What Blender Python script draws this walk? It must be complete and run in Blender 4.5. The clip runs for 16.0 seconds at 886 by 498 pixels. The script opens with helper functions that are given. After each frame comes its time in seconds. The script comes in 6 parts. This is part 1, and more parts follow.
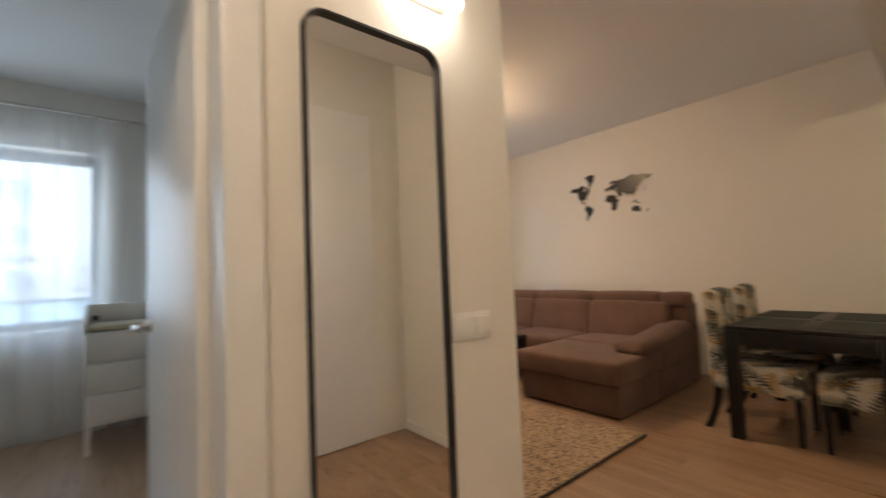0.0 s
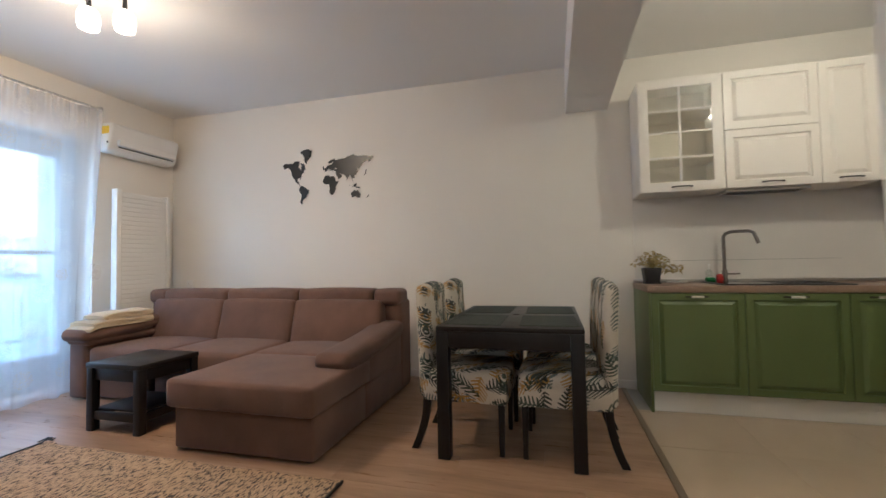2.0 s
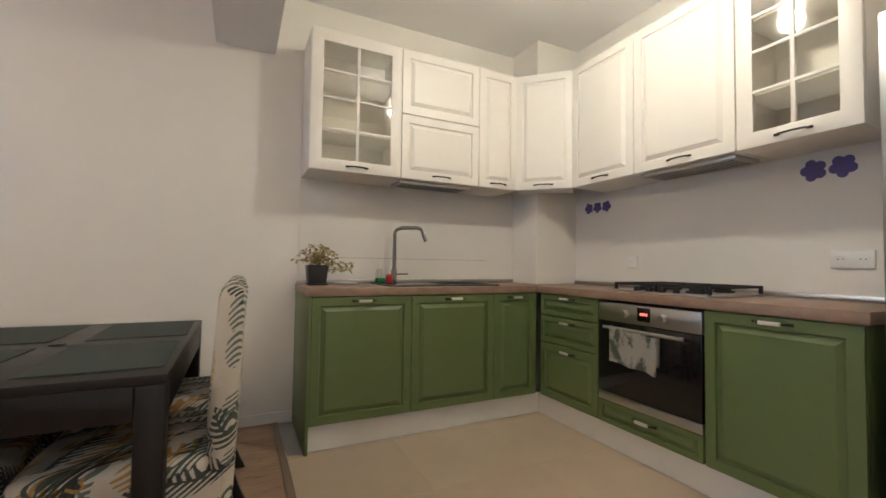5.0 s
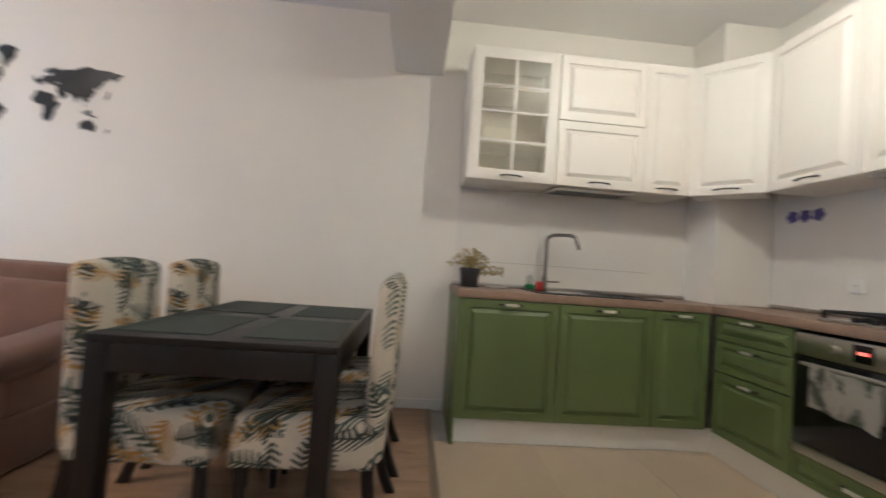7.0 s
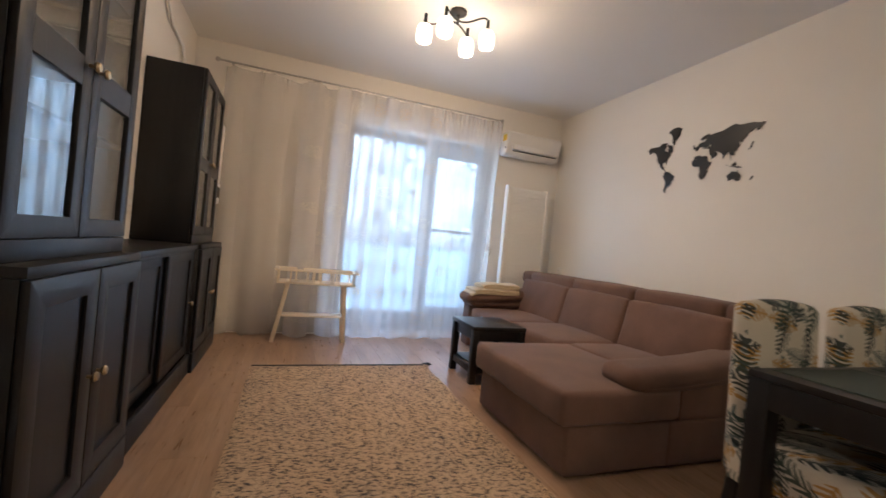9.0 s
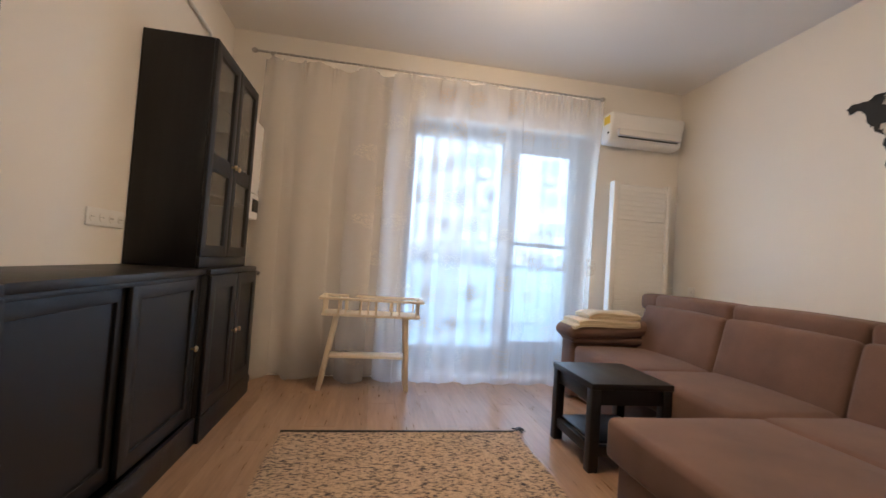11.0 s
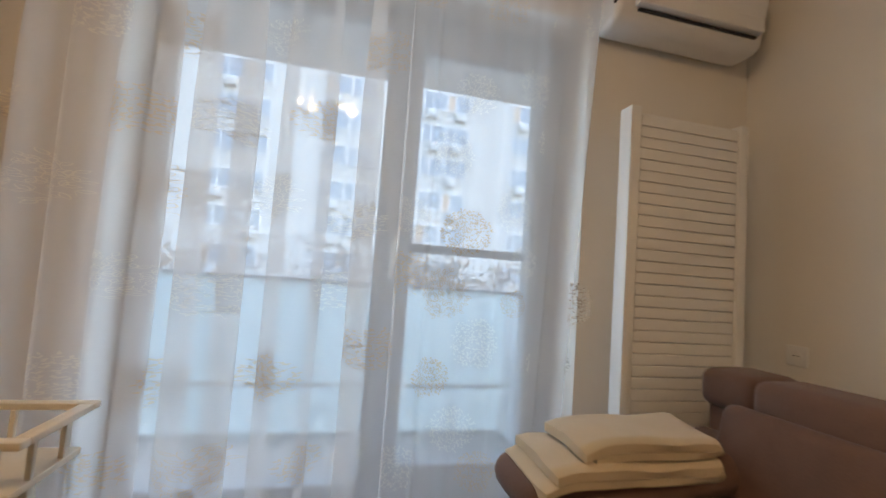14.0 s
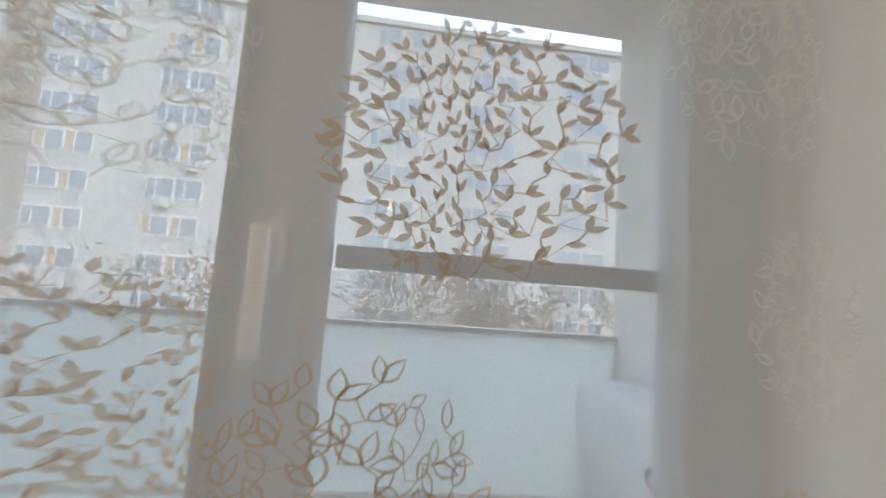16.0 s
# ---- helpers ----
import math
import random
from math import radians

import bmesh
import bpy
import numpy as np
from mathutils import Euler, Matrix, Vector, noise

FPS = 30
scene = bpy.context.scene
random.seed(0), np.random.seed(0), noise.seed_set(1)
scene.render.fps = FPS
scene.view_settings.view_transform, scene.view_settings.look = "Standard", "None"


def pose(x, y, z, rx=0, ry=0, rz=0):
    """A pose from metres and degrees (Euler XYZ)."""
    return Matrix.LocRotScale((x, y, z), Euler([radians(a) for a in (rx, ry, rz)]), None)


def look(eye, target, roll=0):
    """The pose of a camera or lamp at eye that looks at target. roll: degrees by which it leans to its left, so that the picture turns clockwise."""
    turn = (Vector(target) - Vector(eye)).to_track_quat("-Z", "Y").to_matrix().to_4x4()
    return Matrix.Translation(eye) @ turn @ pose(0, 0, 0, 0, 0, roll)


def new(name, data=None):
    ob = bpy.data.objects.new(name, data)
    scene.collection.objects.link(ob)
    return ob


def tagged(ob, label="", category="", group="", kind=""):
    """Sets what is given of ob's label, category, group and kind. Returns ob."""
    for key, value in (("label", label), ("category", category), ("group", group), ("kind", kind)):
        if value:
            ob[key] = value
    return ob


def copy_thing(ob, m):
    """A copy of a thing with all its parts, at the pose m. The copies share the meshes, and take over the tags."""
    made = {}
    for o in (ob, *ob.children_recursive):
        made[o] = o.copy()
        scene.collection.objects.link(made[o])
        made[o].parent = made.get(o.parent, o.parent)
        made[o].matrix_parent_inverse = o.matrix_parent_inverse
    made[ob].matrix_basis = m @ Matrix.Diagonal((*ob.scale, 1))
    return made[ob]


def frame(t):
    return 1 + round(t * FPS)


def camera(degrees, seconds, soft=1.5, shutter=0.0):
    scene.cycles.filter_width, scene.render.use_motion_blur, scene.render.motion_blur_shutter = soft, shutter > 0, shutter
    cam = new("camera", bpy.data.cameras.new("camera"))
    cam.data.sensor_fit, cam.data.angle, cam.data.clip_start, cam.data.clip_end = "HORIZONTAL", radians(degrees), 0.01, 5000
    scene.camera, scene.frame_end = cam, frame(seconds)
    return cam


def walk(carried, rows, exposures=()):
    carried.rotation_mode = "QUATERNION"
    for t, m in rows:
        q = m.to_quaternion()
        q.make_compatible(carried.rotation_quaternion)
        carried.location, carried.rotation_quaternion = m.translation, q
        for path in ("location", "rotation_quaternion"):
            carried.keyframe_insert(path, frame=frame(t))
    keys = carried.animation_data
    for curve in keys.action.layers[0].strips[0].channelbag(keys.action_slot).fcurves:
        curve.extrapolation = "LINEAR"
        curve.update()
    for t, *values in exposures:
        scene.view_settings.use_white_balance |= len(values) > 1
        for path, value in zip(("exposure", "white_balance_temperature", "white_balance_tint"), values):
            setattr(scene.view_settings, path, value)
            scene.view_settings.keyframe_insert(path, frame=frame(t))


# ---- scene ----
from mathutils import geometry
cam = camera(93.5, 16.0, shutter=0.4)
PATH = [
    (0, (0.701, 0.376, 1.211), (1.969, 1.918, 1.318), -2.4),
    (0.5, (0.844, 0.469, 1.136), (2.542, 1.518, 1.257), -3.3),
    (1, (1.048, 0.584, 1.165), (2.954, 1.183, 1.247), -2.9),
    (1.5, (1.381, 0.685, 1.13), (3.333, 1.114, 1.204), -2.0),
    (2, (1.691, 0.737, 1.117), (3.622, 1.251, 1.188), -1.0),
    (2.5, (1.937, 0.823, 1.085), (3.857, 1.378, 1.151), -0.4),
    (3, (2.190, 0.715, 1.061), (4.147, 1.125, 1.144), -0.5),
    (3.5, (2.447, 0.633, 1.066), (4.445, 0.641, 1.150), -0.8),
    (4, (2.588, 0.527, 1.050), (4.532, 0.065, 1.145), -1.2),
    (4.2, (2.641, 0.520, 1.040), (4.504, -0.200, 1.143), -1.3),
    (6.3, (2.665, 0.24, 1.117), (4.437, -0.684, 1.188), 1.5),
    (6.5, (2.726, 0.331, 1.11), (4.572, -0.435, 1.186), 2.6),
    (7, (2.575, 0.355, 1.063), (4.569, 0.222, 1.138), 4.1),
    (7.5, (2.452, 0.365, 1.088), (4.357, 0.972, 1.149), 5.8),
    (8, (2.392, 0.298, 1.108), (3.954, 1.547, 1.124), 6.4),
    (8.5, (2.427, 0.261, 1.070), (3.466, 1.970, 1.080), 6.1),
    (9, (2.449, 0.391, 1.079), (3.129, 2.272, 1.073), 5.6),
    (9.5, (2.508, 0.619, 1.120), (3.097, 2.530, 1.126), 5.1),
    (9.7, (2.540, 0.716, 1.118), (3.107, 2.630, 1.133), 4.9),
    (11.8, (2.984, 1.916, 1.028), (3.229, 3.899, 1.117), 3.8),
    (12, (3.096, 2.067, 1.038), (3.415, 4.039, 1.136), 3.7),
    (12.2, (3.171, 2.201, 1.048), (3.549, 4.162, 1.155), 3.6),
    (12.5, (3.278, 2.41, 1.046), (3.724, 4.356, 1.165), 3.4),
    (13, (3.46, 2.761, 1.115), (3.976, 4.69, 1.234), 3.2),
    (13.5, (3.625, 3.152, 1.152), (4.192, 5.065, 1.281), 3.1),
    (14, (3.768, 3.491, 1.162), (4.223, 5.436, 1.297), 4.1),
    (14.5, (3.851, 3.826, 1.182), (4.187, 5.795, 1.336), 4.9),
    (15, (3.970, 4.198, 1.178), (4.295, 6.163, 1.368), 4.4),
    (15.5, (4.108, 4.548, 1.22), (4.352, 6.523, 1.423), 4.5),
    (16, (4.153, 4.715, 1.241), (4.372, 6.692, 1.448), 4.2),
]
EXPOSURES = [(0, 3.4, 6000, 10), (1, 3.6, 5200, 8), (1.5, 3.7, 4750, 6), (2, 3.7, 4700, 5), (3, 3.75, 5500, 7), (3.5, 4.0, 4950, 7), (4, 4.05, 4750, 6), (6.5, 4.05, 4750, 6), (7.25, 4.1, 4450, 6),
             (8, 3.55, 4500, 6), (8.5, 3.35, 5000, 9), (9.5, 3.6, 5150, 9), (12.5, 3.35, 5700, 9), (13, 3.25, 5900, 9), (13.5, 2.9, 5900, 9), (14, 2.72, 6000, 9), (14.5, 2.52, 6300, 9),
             (15, 2.28, 6900, 10), (15.5, 2.22, 6900, 10), (16, 2.3, 6900, 10)]
walk(cam, [(t, look(eye, target, roll)) for t, eye, target, roll in PATH], EXPOSURES)

# ---------------------------------------------------------------- world and lights
world = bpy.data.worlds.new("world")
scene.world = world
world.use_nodes = True
wn = world.node_tree.nodes
sky = wn.new("ShaderNodeTexSky")
sky.sky_type, sky.sun_disc = "NISHITA", False
sky.sun_elevation, sky.sun_rotation = radians(53), radians(90)
sky.air_density, sky.dust_density = 1.4, 2.0
wn["Background"].inputs["Strength"].default_value = 0.155
world.node_tree.links.new(sky.outputs["Color"], wn["Background"].inputs["Color"])


def lamp(name, kind, energy, color, m, **more):
    data = bpy.data.lights.new(name, kind)
    data.energy, data.color = energy, color
    for key, value in more.items():
        if key == "radius":
            data.shadow_soft_size = value
        if key == "angle":
            data.angle = value
        if key == "cone":
            data.spot_size, data.spot_blend = value, 0.7
        if key == "size":
            data.shape = "RECTANGLE"
            data.size, data.size_y = value
    ob = new(name, data)
    ob.matrix_world = m
    return ob


lamp("sun", "SUN", 0.7, (0.90, 0.95, 1.0), look((0, 0, 0), (-0.60, 0.0, -0.80)), angle=radians(40))
WARM = (1.0, 0.61, 0.30)
SHADES = ((3.25, 3.50, 2.70), (3.37, 3.37, 2.72), (3.62, 3.55, 2.71), (3.72, 3.38, 2.72))
for sx, sy, sz in SHADES:
    lamp("bulb", "POINT", 0.95, WARM, pose(sx, sy, sz - 0.092), radius=0.04)
    lamp("shade_opening", "SPOT", 1.6, WARM, pose(sx, sy, sz - 0.075), radius=0.045, cone=radians(150))
# area lamps added in the two window openings to strengthen the open sky's daylight
DAYLIGHT = (0.74, 0.88, 1.0)
lamp("window_daylight", "AREA", 1.15, DAYLIGHT, look((3.87, 5.30, 1.25), (3.87, 4.0, 1.15)), size=(1.65, 2.2))
lamp("bedroom_daylight", "AREA", 1.6, DAYLIGHT, look((-0.6, 5.30, 1.65), (-0.6, 4.0, 1.55)), size=(2.4, 1.4))
lamp("kitchen_bulb", "POINT", 2.5, (1.0, 0.74, 0.44), pose(4.0, -0.97, 2.62), radius=0.06)
lamp("hall_bulb", "POINT", 2.7, (1.0, 0.76, 0.52), pose(0.22, 0.42, 2.62), radius=0.08)
lamp("mirror_bulb", "POINT", 0.09, (1.0, 0.84, 0.66), pose(1.46, 1.26, 2.0), radius=0.04)


# ---------------------------------------------------------------- materials
class Nodes:
    """Short hand for building one node material."""

    def __init__(self, name):
        self.mat = bpy.data.materials.new(name)
        self.mat.use_nodes = True
        self.tree = self.mat.node_tree
        self.bsdf = self.tree.nodes["Principled BSDF"]
        self.out = self.tree.nodes["Material Output"]

    def add(self, kind, **inputs):
        node = self.tree.nodes.new(kind)
        for key, value in inputs.items():
            self.put(node, key.replace("_", " "), value)
        return node

    def put(self, node, key, value):
        slot = node.inputs[int(key[1:])] if key[0] == "i" and key[1:].isdigit() else node.inputs[key]
        if isinstance(value, bpy.types.NodeSocket):
            self.tree.links.new(value, slot)
        else:
            slot.default_value = value

    def math(self, op, a, b=0.0, c=0.0):
        node = self.tree.nodes.new("ShaderNodeMath")
        node.operation = op
        for n, value in enumerate((a, b, c)):
            self.put(node, f"i{n}", value)
        return node.outputs[0]

    def coords(self, scale=(1, 1, 1)):
        tex = self.add("ShaderNodeTexCoord")
        mapping = self.add("ShaderNodeMapping", Vector=tex.outputs["Object"], Scale=scale)
        return mapping.outputs[0]

    def noise(self, vector, scale, detail=3.0, rough=0.55):
        node = self.add("ShaderNodeTexNoise", Vector=vector, Scale=scale, Detail=detail, Roughness=rough)
        return node.outputs["Fac"]

    def ramp(self, fac, stops):
        node = self.add("ShaderNodeValToRGB", Fac=fac)
        el = node.color_ramp.elements
        while len(el) < len(stops):
            el.new(0.5)
        for e, (p, c) in zip(el, stops):
            e.position, e.color = p, (*c, 1)
        return node.outputs["Color"]

    def mix(self, fac, a, b):
        node = self.tree.nodes.new("ShaderNodeMix")
        node.data_type = "RGBA"
        self.put(node, "i0", fac)
        for n, v in ((6, a), (7, b)):
            self.put(node, f"i{n}", (*v, 1) if isinstance(v, tuple) and len(v) == 3 else v)
        return node.outputs[2]

    def bump(self, height, strength, distance=0.01):
        node = self.add("ShaderNodeBump", Height=height, Strength=strength, Distance=distance)
        self.put(self.bsdf, "Normal", node.outputs[0])

    def done(self, color=None, rough=None, metal=None, **more):
        if color is not None:
            self.put(self.bsdf, "Base Color", (*color, 1) if isinstance(color, tuple) else color)
        if rough is not None:
            self.put(self.bsdf, "Roughness", rough)
        if metal is not None:
            self.put(self.bsdf, "Metallic", metal)
        for key, value in more.items():
            self.put(self.bsdf, key.replace("_", " "), value)
        return self.mat


def plain(name, col, rough=0.5, metal=0.0, vary=0.06, coarse=2.0, fine=60.0, bump=0.05, spread=0.12, stretch=(1, 1, 1), **more):
    """A surface with broad and fine variation in tone, gloss and relief."""
    n = Nodes(name)
    p = n.coords(stretch)
    a, b = n.noise(p, coarse, 3), n.noise(p, fine, 4)
    t = n.math("ADD", n.math("MULTIPLY", a, 0.6), n.math("MULTIPLY", b, 0.4))
    lo = tuple(max(0.0, c * (1 - vary)) for c in col)
    hi = tuple(min(1.0, c * (1 + vary)) for c in col)
    n.bump(b, bump, 0.004)
    r = n.math("ADD", n.math("MULTIPLY", a, spread), rough - spread / 2)
    return n.done(n.ramp(t, ((0.3, lo), (0.7, hi))), r, metal, **more)


PAINT = plain("wall_paint", (0.80, 0.765, 0.70), 0.75, vary=0.02, coarse=0.8, fine=220, bump=0.06)
CEIL = plain("ceiling_paint", (0.86, 0.85, 0.83), 0.85, vary=0.015, coarse=0.6, fine=160, bump=0.05)
TRIM = plain("white_trim", (0.80, 0.78, 0.74), 0.4, vary=0.02, coarse=3, fine=90, bump=0.02)
DOORW = plain("white_door", (0.80, 0.79, 0.77), 0.35, vary=0.02, coarse=2, fine=120, bump=0.06, stretch=(1, 1, 0.1))
FACADEIN = plain("render_outside", (0.62, 0.60, 0.57), 0.85, vary=0.05, coarse=1.5, fine=90, bump=0.2)
BLACKWOOD = plain("black_brown_wood", (0.011, 0.010, 0.010), 0.40, vary=0.35, coarse=3, fine=40, bump=0.12, stretch=(6, 6, 0.6), Specular_IOR_Level=0.36)
BLACKTOP = plain("black_brown_top", (0.012, 0.0105, 0.010), 0.40, vary=0.35, coarse=3, fine=40, bump=0.1, stretch=(6, 0.6, 6), Specular_IOR_Level=0.35)
DARKIN = plain("dark_interior", (0.030, 0.026, 0.023), 0.6, vary=0.3)
SOFA = plain("brown_microfibre", (0.138, 0.076, 0.052), 0.92, vary=0.30, coarse=4, fine=260, bump=0.25, Sheen_Weight=0.12, Sheen_Roughness=0.5)
GREEN = plain("green_lacquer", (0.125, 0.165, 0.055), 0.42, vary=0.05, coarse=3, fine=80, bump=0.03)
WHITEK = plain("white_lacquer", (0.78, 0.74, 0.68), 0.4, vary=0.02, coarse=3, fine=80, bump=0.02)
WORKTOP = plain("brown_laminate", (0.27, 0.185, 0.130), 0.45, vary=0.22, coarse=8, fine=90, bump=0.05, stretch=(2, 2, 2))
STEEL = plain("brushed_steel", (0.52, 0.50, 0.47), 0.3, 1.0, vary=0.06, coarse=6, fine=150, bump=0.04, stretch=(0.3, 8, 8))
FRIDGE = plain("fridge_steel", (0.42, 0.43, 0.45), 0.36, 0.9, vary=0.04, coarse=5, fine=150, bump=0.03, stretch=(8, 8, 0.3))
# pale tone of the highlight painted on the base cabinet handles
HANDLE_SHINE = plain("handle_shine", (0.78, 0.74, 0.66), 0.38, 0.55, vary=0.04)
TAPMETAL = plain("dark_brushed_steel", (0.22, 0.20, 0.18), 0.3, 1.0, vary=0.08)
CHROME = plain("chrome", (0.70, 0.68, 0.66), 0.15, 1.0, vary=0.03)
DARKMETAL = plain("dark_metal", (0.05, 0.045, 0.04), 0.4, 0.8, vary=0.15)
BRASS = plain("aged_brass", (0.42, 0.33, 0.20), 0.35, 1.0, vary=0.15)
CAST = plain("cast_iron", (0.014, 0.014, 0.015), 0.6, vary=0.2, fine=300, bump=0.3)
BLACKGLASS = plain("black_glass", (0.006, 0.006, 0.007), 0.08, vary=0.1, bump=0.0, spread=0.02)
BLACKPL = plain("black_plastic", (0.016, 0.016, 0.018), 0.45, vary=0.15, fine=200)
GREYPL = plain("grey_plastic", (0.16, 0.155, 0.15), 0.45, vary=0.1)
WHITEPL = plain("white_plastic", (0.80, 0.79, 0.76), 0.32, vary=0.015, bump=0.01)
CREAM = plain("cream_painted_wood", (0.72, 0.64, 0.50), 0.5, vary=0.05, coarse=4, fine=60, bump=0.06)
PVC = plain("grey_window_frame", (0.36, 0.37, 0.39), 0.4, vary=0.03, bump=0.02)
REDPL = plain("red_plastic", (0.45, 0.03, 0.02), 0.4)
GREENPL = plain("green_sponge", (0.03, 0.20, 0.05), 0.8, bump=0.3)
YELLOW = plain("yellow_sticker", (0.80, 0.55, 0.03), 0.5)
PURPLE = plain("violet_sticker", (0.09, 0.07, 0.26), 0.5, vary=0.12)
MAPBLACK = plain("black_acrylic", (0.018, 0.020, 0.022), 0.30, vary=0.2, coarse=5, fine=50, bump=0.01)
MAT_TEXT = plain("placemat_weave", (0.028, 0.040, 0.033), 0.7, vary=0.3, coarse=10, fine=400, bump=0.4)
BLANKET = plain("cream_blanket", (0.56, 0.46, 0.30), 0.95, vary=0.08, coarse=6, fine=300, bump=0.4, Sheen_Weight=0.3)
LEAFG = plain("plant_leaf", (0.35, 0.27, 0.09), 0.5, vary=0.4, coarse=30, fine=80)
SOIL = plain("soil", (0.03, 0.022, 0.016), 0.95, vary=0.4, fine=120, bump=0.6)

ACWHITE = plain("outdoor_unit_white", (0.74, 0.75, 0.74), 0.45, vary=0.03)
CONCRETE = plain("concrete", (0.42, 0.41, 0.39), 0.9, vary=0.12, coarse=2, fine=60, bump=0.3)


def glass_material(name, tint=(1, 1, 1), rough=0.02, base=0.035):
    n = Nodes(name)
    clear = n.add("ShaderNodeBsdfTransparent", Color=(*tint, 1))
    gloss = n.add("ShaderNodeBsdfGlossy", Color=(1, 1, 1, 1), Roughness=rough)
    edge = n.add("ShaderNodeLayerWeight", Blend=0.5)
    gain = n.math("ADD", base, n.math("MULTIPLY", n.math("POWER", edge.outputs["Facing"], 5.0), 0.9))
    mix = n.add("ShaderNodeMixShader", Fac=gain)
    n.put(mix, "i1", clear.outputs[0])
    n.put(mix, "i2", gloss.outputs[0])
    n.put(n.out, "Surface", mix.outputs[0])
    return n.mat


GLASS = glass_material("window_glass")


def frosted_material():
    n = Nodes("frosted_panel")
    a = n.add("ShaderNodeBsdfTranslucent", Color=(0.68, 0.76, 0.77, 1))
    c = n.add("ShaderNodeBsdfDiffuse", Color=n.ramp(n.noise(n.coords(), 1.3, 3), ((0.3, (0.66, 0.73, 0.74)), (0.7, (0.72, 0.79, 0.80)))))
    mix = n.add("ShaderNodeMixShader", Fac=0.3)
    n.put(mix, "i1", a.outputs[0])
    n.put(mix, "i2", c.outputs[0])
    gloss = n.add("ShaderNodeBsdfGlossy", Roughness=0.25)
    top = n.add("ShaderNodeMixShader", Fac=0.05)
    n.put(top, "i1", mix.outputs[0])
    n.put(top, "i2", gloss.outputs[0])
    n.put(n.out, "Surface", top.outputs[0])
    return n.mat


FROST = frosted_material()
KITGLASS = glass_material("kitchen_glass", (0.99, 0.98, 0.92), rough=0.05, base=0.11)
CABGLASS = glass_material("cabinet_glass", (0.88, 0.90, 0.88), base=0.10)


def mirror_material():
    n = Nodes("mirror_silver")
    silver = n.add("ShaderNodeBsdfGlossy", Color=(0.88, 0.88, 0.86, 1), Roughness=0.0)
    n.put(n.out, "Surface", silver.outputs[0])
    return n.mat


MIRROR = mirror_material()


def glow_material(name, color, strength):
    n = Nodes(name)
    n.put(n.bsdf, "Emission Color", (*color, 1))
    n.put(n.bsdf, "Emission Strength", strength)
    return n.done((0.9, 0.88, 0.84), 0.3)


SHADE_GLOW = glow_material("lit_opal_glass", (1.0, 0.74, 0.46), 0.85)
TUBE_GLOW = glow_material("lit_opal_tube", (1.0, 0.86, 0.66), 1.5)
RED_LED = glow_material("red_led", (1.0, 0.05, 0.02), 0.14)


def sheer_material(name, cloth, cover):
    """Thin woven voile: part open weave, part lit thread."""
    n = Nodes(name)
    p = n.coords((1, 1, 1))
    weave = n.noise(n.coords((900, 900, 900)), 1.0, 1)
    broad = n.noise(p, 1.5, 2)
    clear = n.add("ShaderNodeBsdfTransparent", Color=(1, 1, 1, 1))
    through_light = n.add("ShaderNodeBsdfTranslucent", Color=(*cloth, 1))
    back = n.add("ShaderNodeBsdfDiffuse", Color=(*cloth, 1), Roughness=0.6)
    thread = n.add("ShaderNodeMixShader", Fac=0.34)
    n.put(thread, "i1", through_light.outputs[0])
    n.put(thread, "i2", back.outputs[0])
    fac = n.math("ADD", cover - 0.05, n.math("ADD", n.math("MULTIPLY", weave, 0.08), n.math("MULTIPLY", broad, 0.02)))
    mix = n.add("ShaderNodeMixShader", Fac=fac)
    n.put(mix, "i1", clear.outputs[0])
    n.put(mix, "i2", thread.outputs[0])
    n.put(n.out, "Surface", mix.outputs[0])
    return n.mat


SHEER = sheer_material("white_voile", (0.90, 0.88, 0.85), 0.40)
EMBROID = sheer_material("tan_embroidery", (0.50, 0.37, 0.24), 0.76)
EMBROIDT = sheer_material("sand_embroidery", (0.60, 0.48, 0.35), 0.70)
EMBROIDW = sheer_material("pale_embroidery", (0.76, 0.71, 0.63), 0.58)


def plank_material():
    n = Nodes("oak_laminate")
    info = n.add("ShaderNodeObjectInfo")
    tex = n.add("ShaderNodeTexCoord")
    shift = n.math("MULTIPLY", info.outputs["Random"], 37.0)
    move = n.add("ShaderNodeCombineXYZ", X=shift, Y=shift, Z=shift)
    vec = n.add("ShaderNodeVectorMath", i0=tex.outputs["Object"], i1=move.outputs[0])
    p = n.add("ShaderNodeMapping", Vector=vec.outputs[0], Scale=(9, 0.8, 1)).outputs[0]
    grain = n.noise(p, 6.0, 6, 0.6)
    broad = n.noise(p, 1.1, 3)
    t = n.math("ADD", n.math("MULTIPLY", grain, 0.45), n.math("MULTIPLY", broad, 0.55))
    tone = n.math("ADD", t, n.math("MULTIPLY", n.math("SUBTRACT", info.outputs["Random"], 0.5), 0.06))
    n.bump(grain, 0.08, 0.002)
    color = n.ramp(tone, ((0.30, (0.225, 0.142, 0.084)), (0.52, (0.350, 0.224, 0.136)), (0.72, (0.430, 0.292, 0.188))))
    return n.done(color, n.math("ADD", 0.22, n.math("MULTIPLY", grain, 0.16)))


PLANK = plank_material()


def tile_material():
    n = Nodes("beige_tile")
    info = n.add("ShaderNodeObjectInfo")
    p = n.coords()
    a, b = n.noise(p, 3, 4), n.noise(p, 90, 3)
    t = n.math("ADD", n.math("MULTIPLY", a, 0.7), n.math("MULTIPLY", info.outputs["Random"], 0.25))
    n.bump(b, 0.04, 0.002)
    return n.done(n.ramp(t, ((0.25, (0.47, 0.37, 0.26)), (0.75, (0.54, 0.44, 0.32)))), 0.3)


TILE = tile_material()


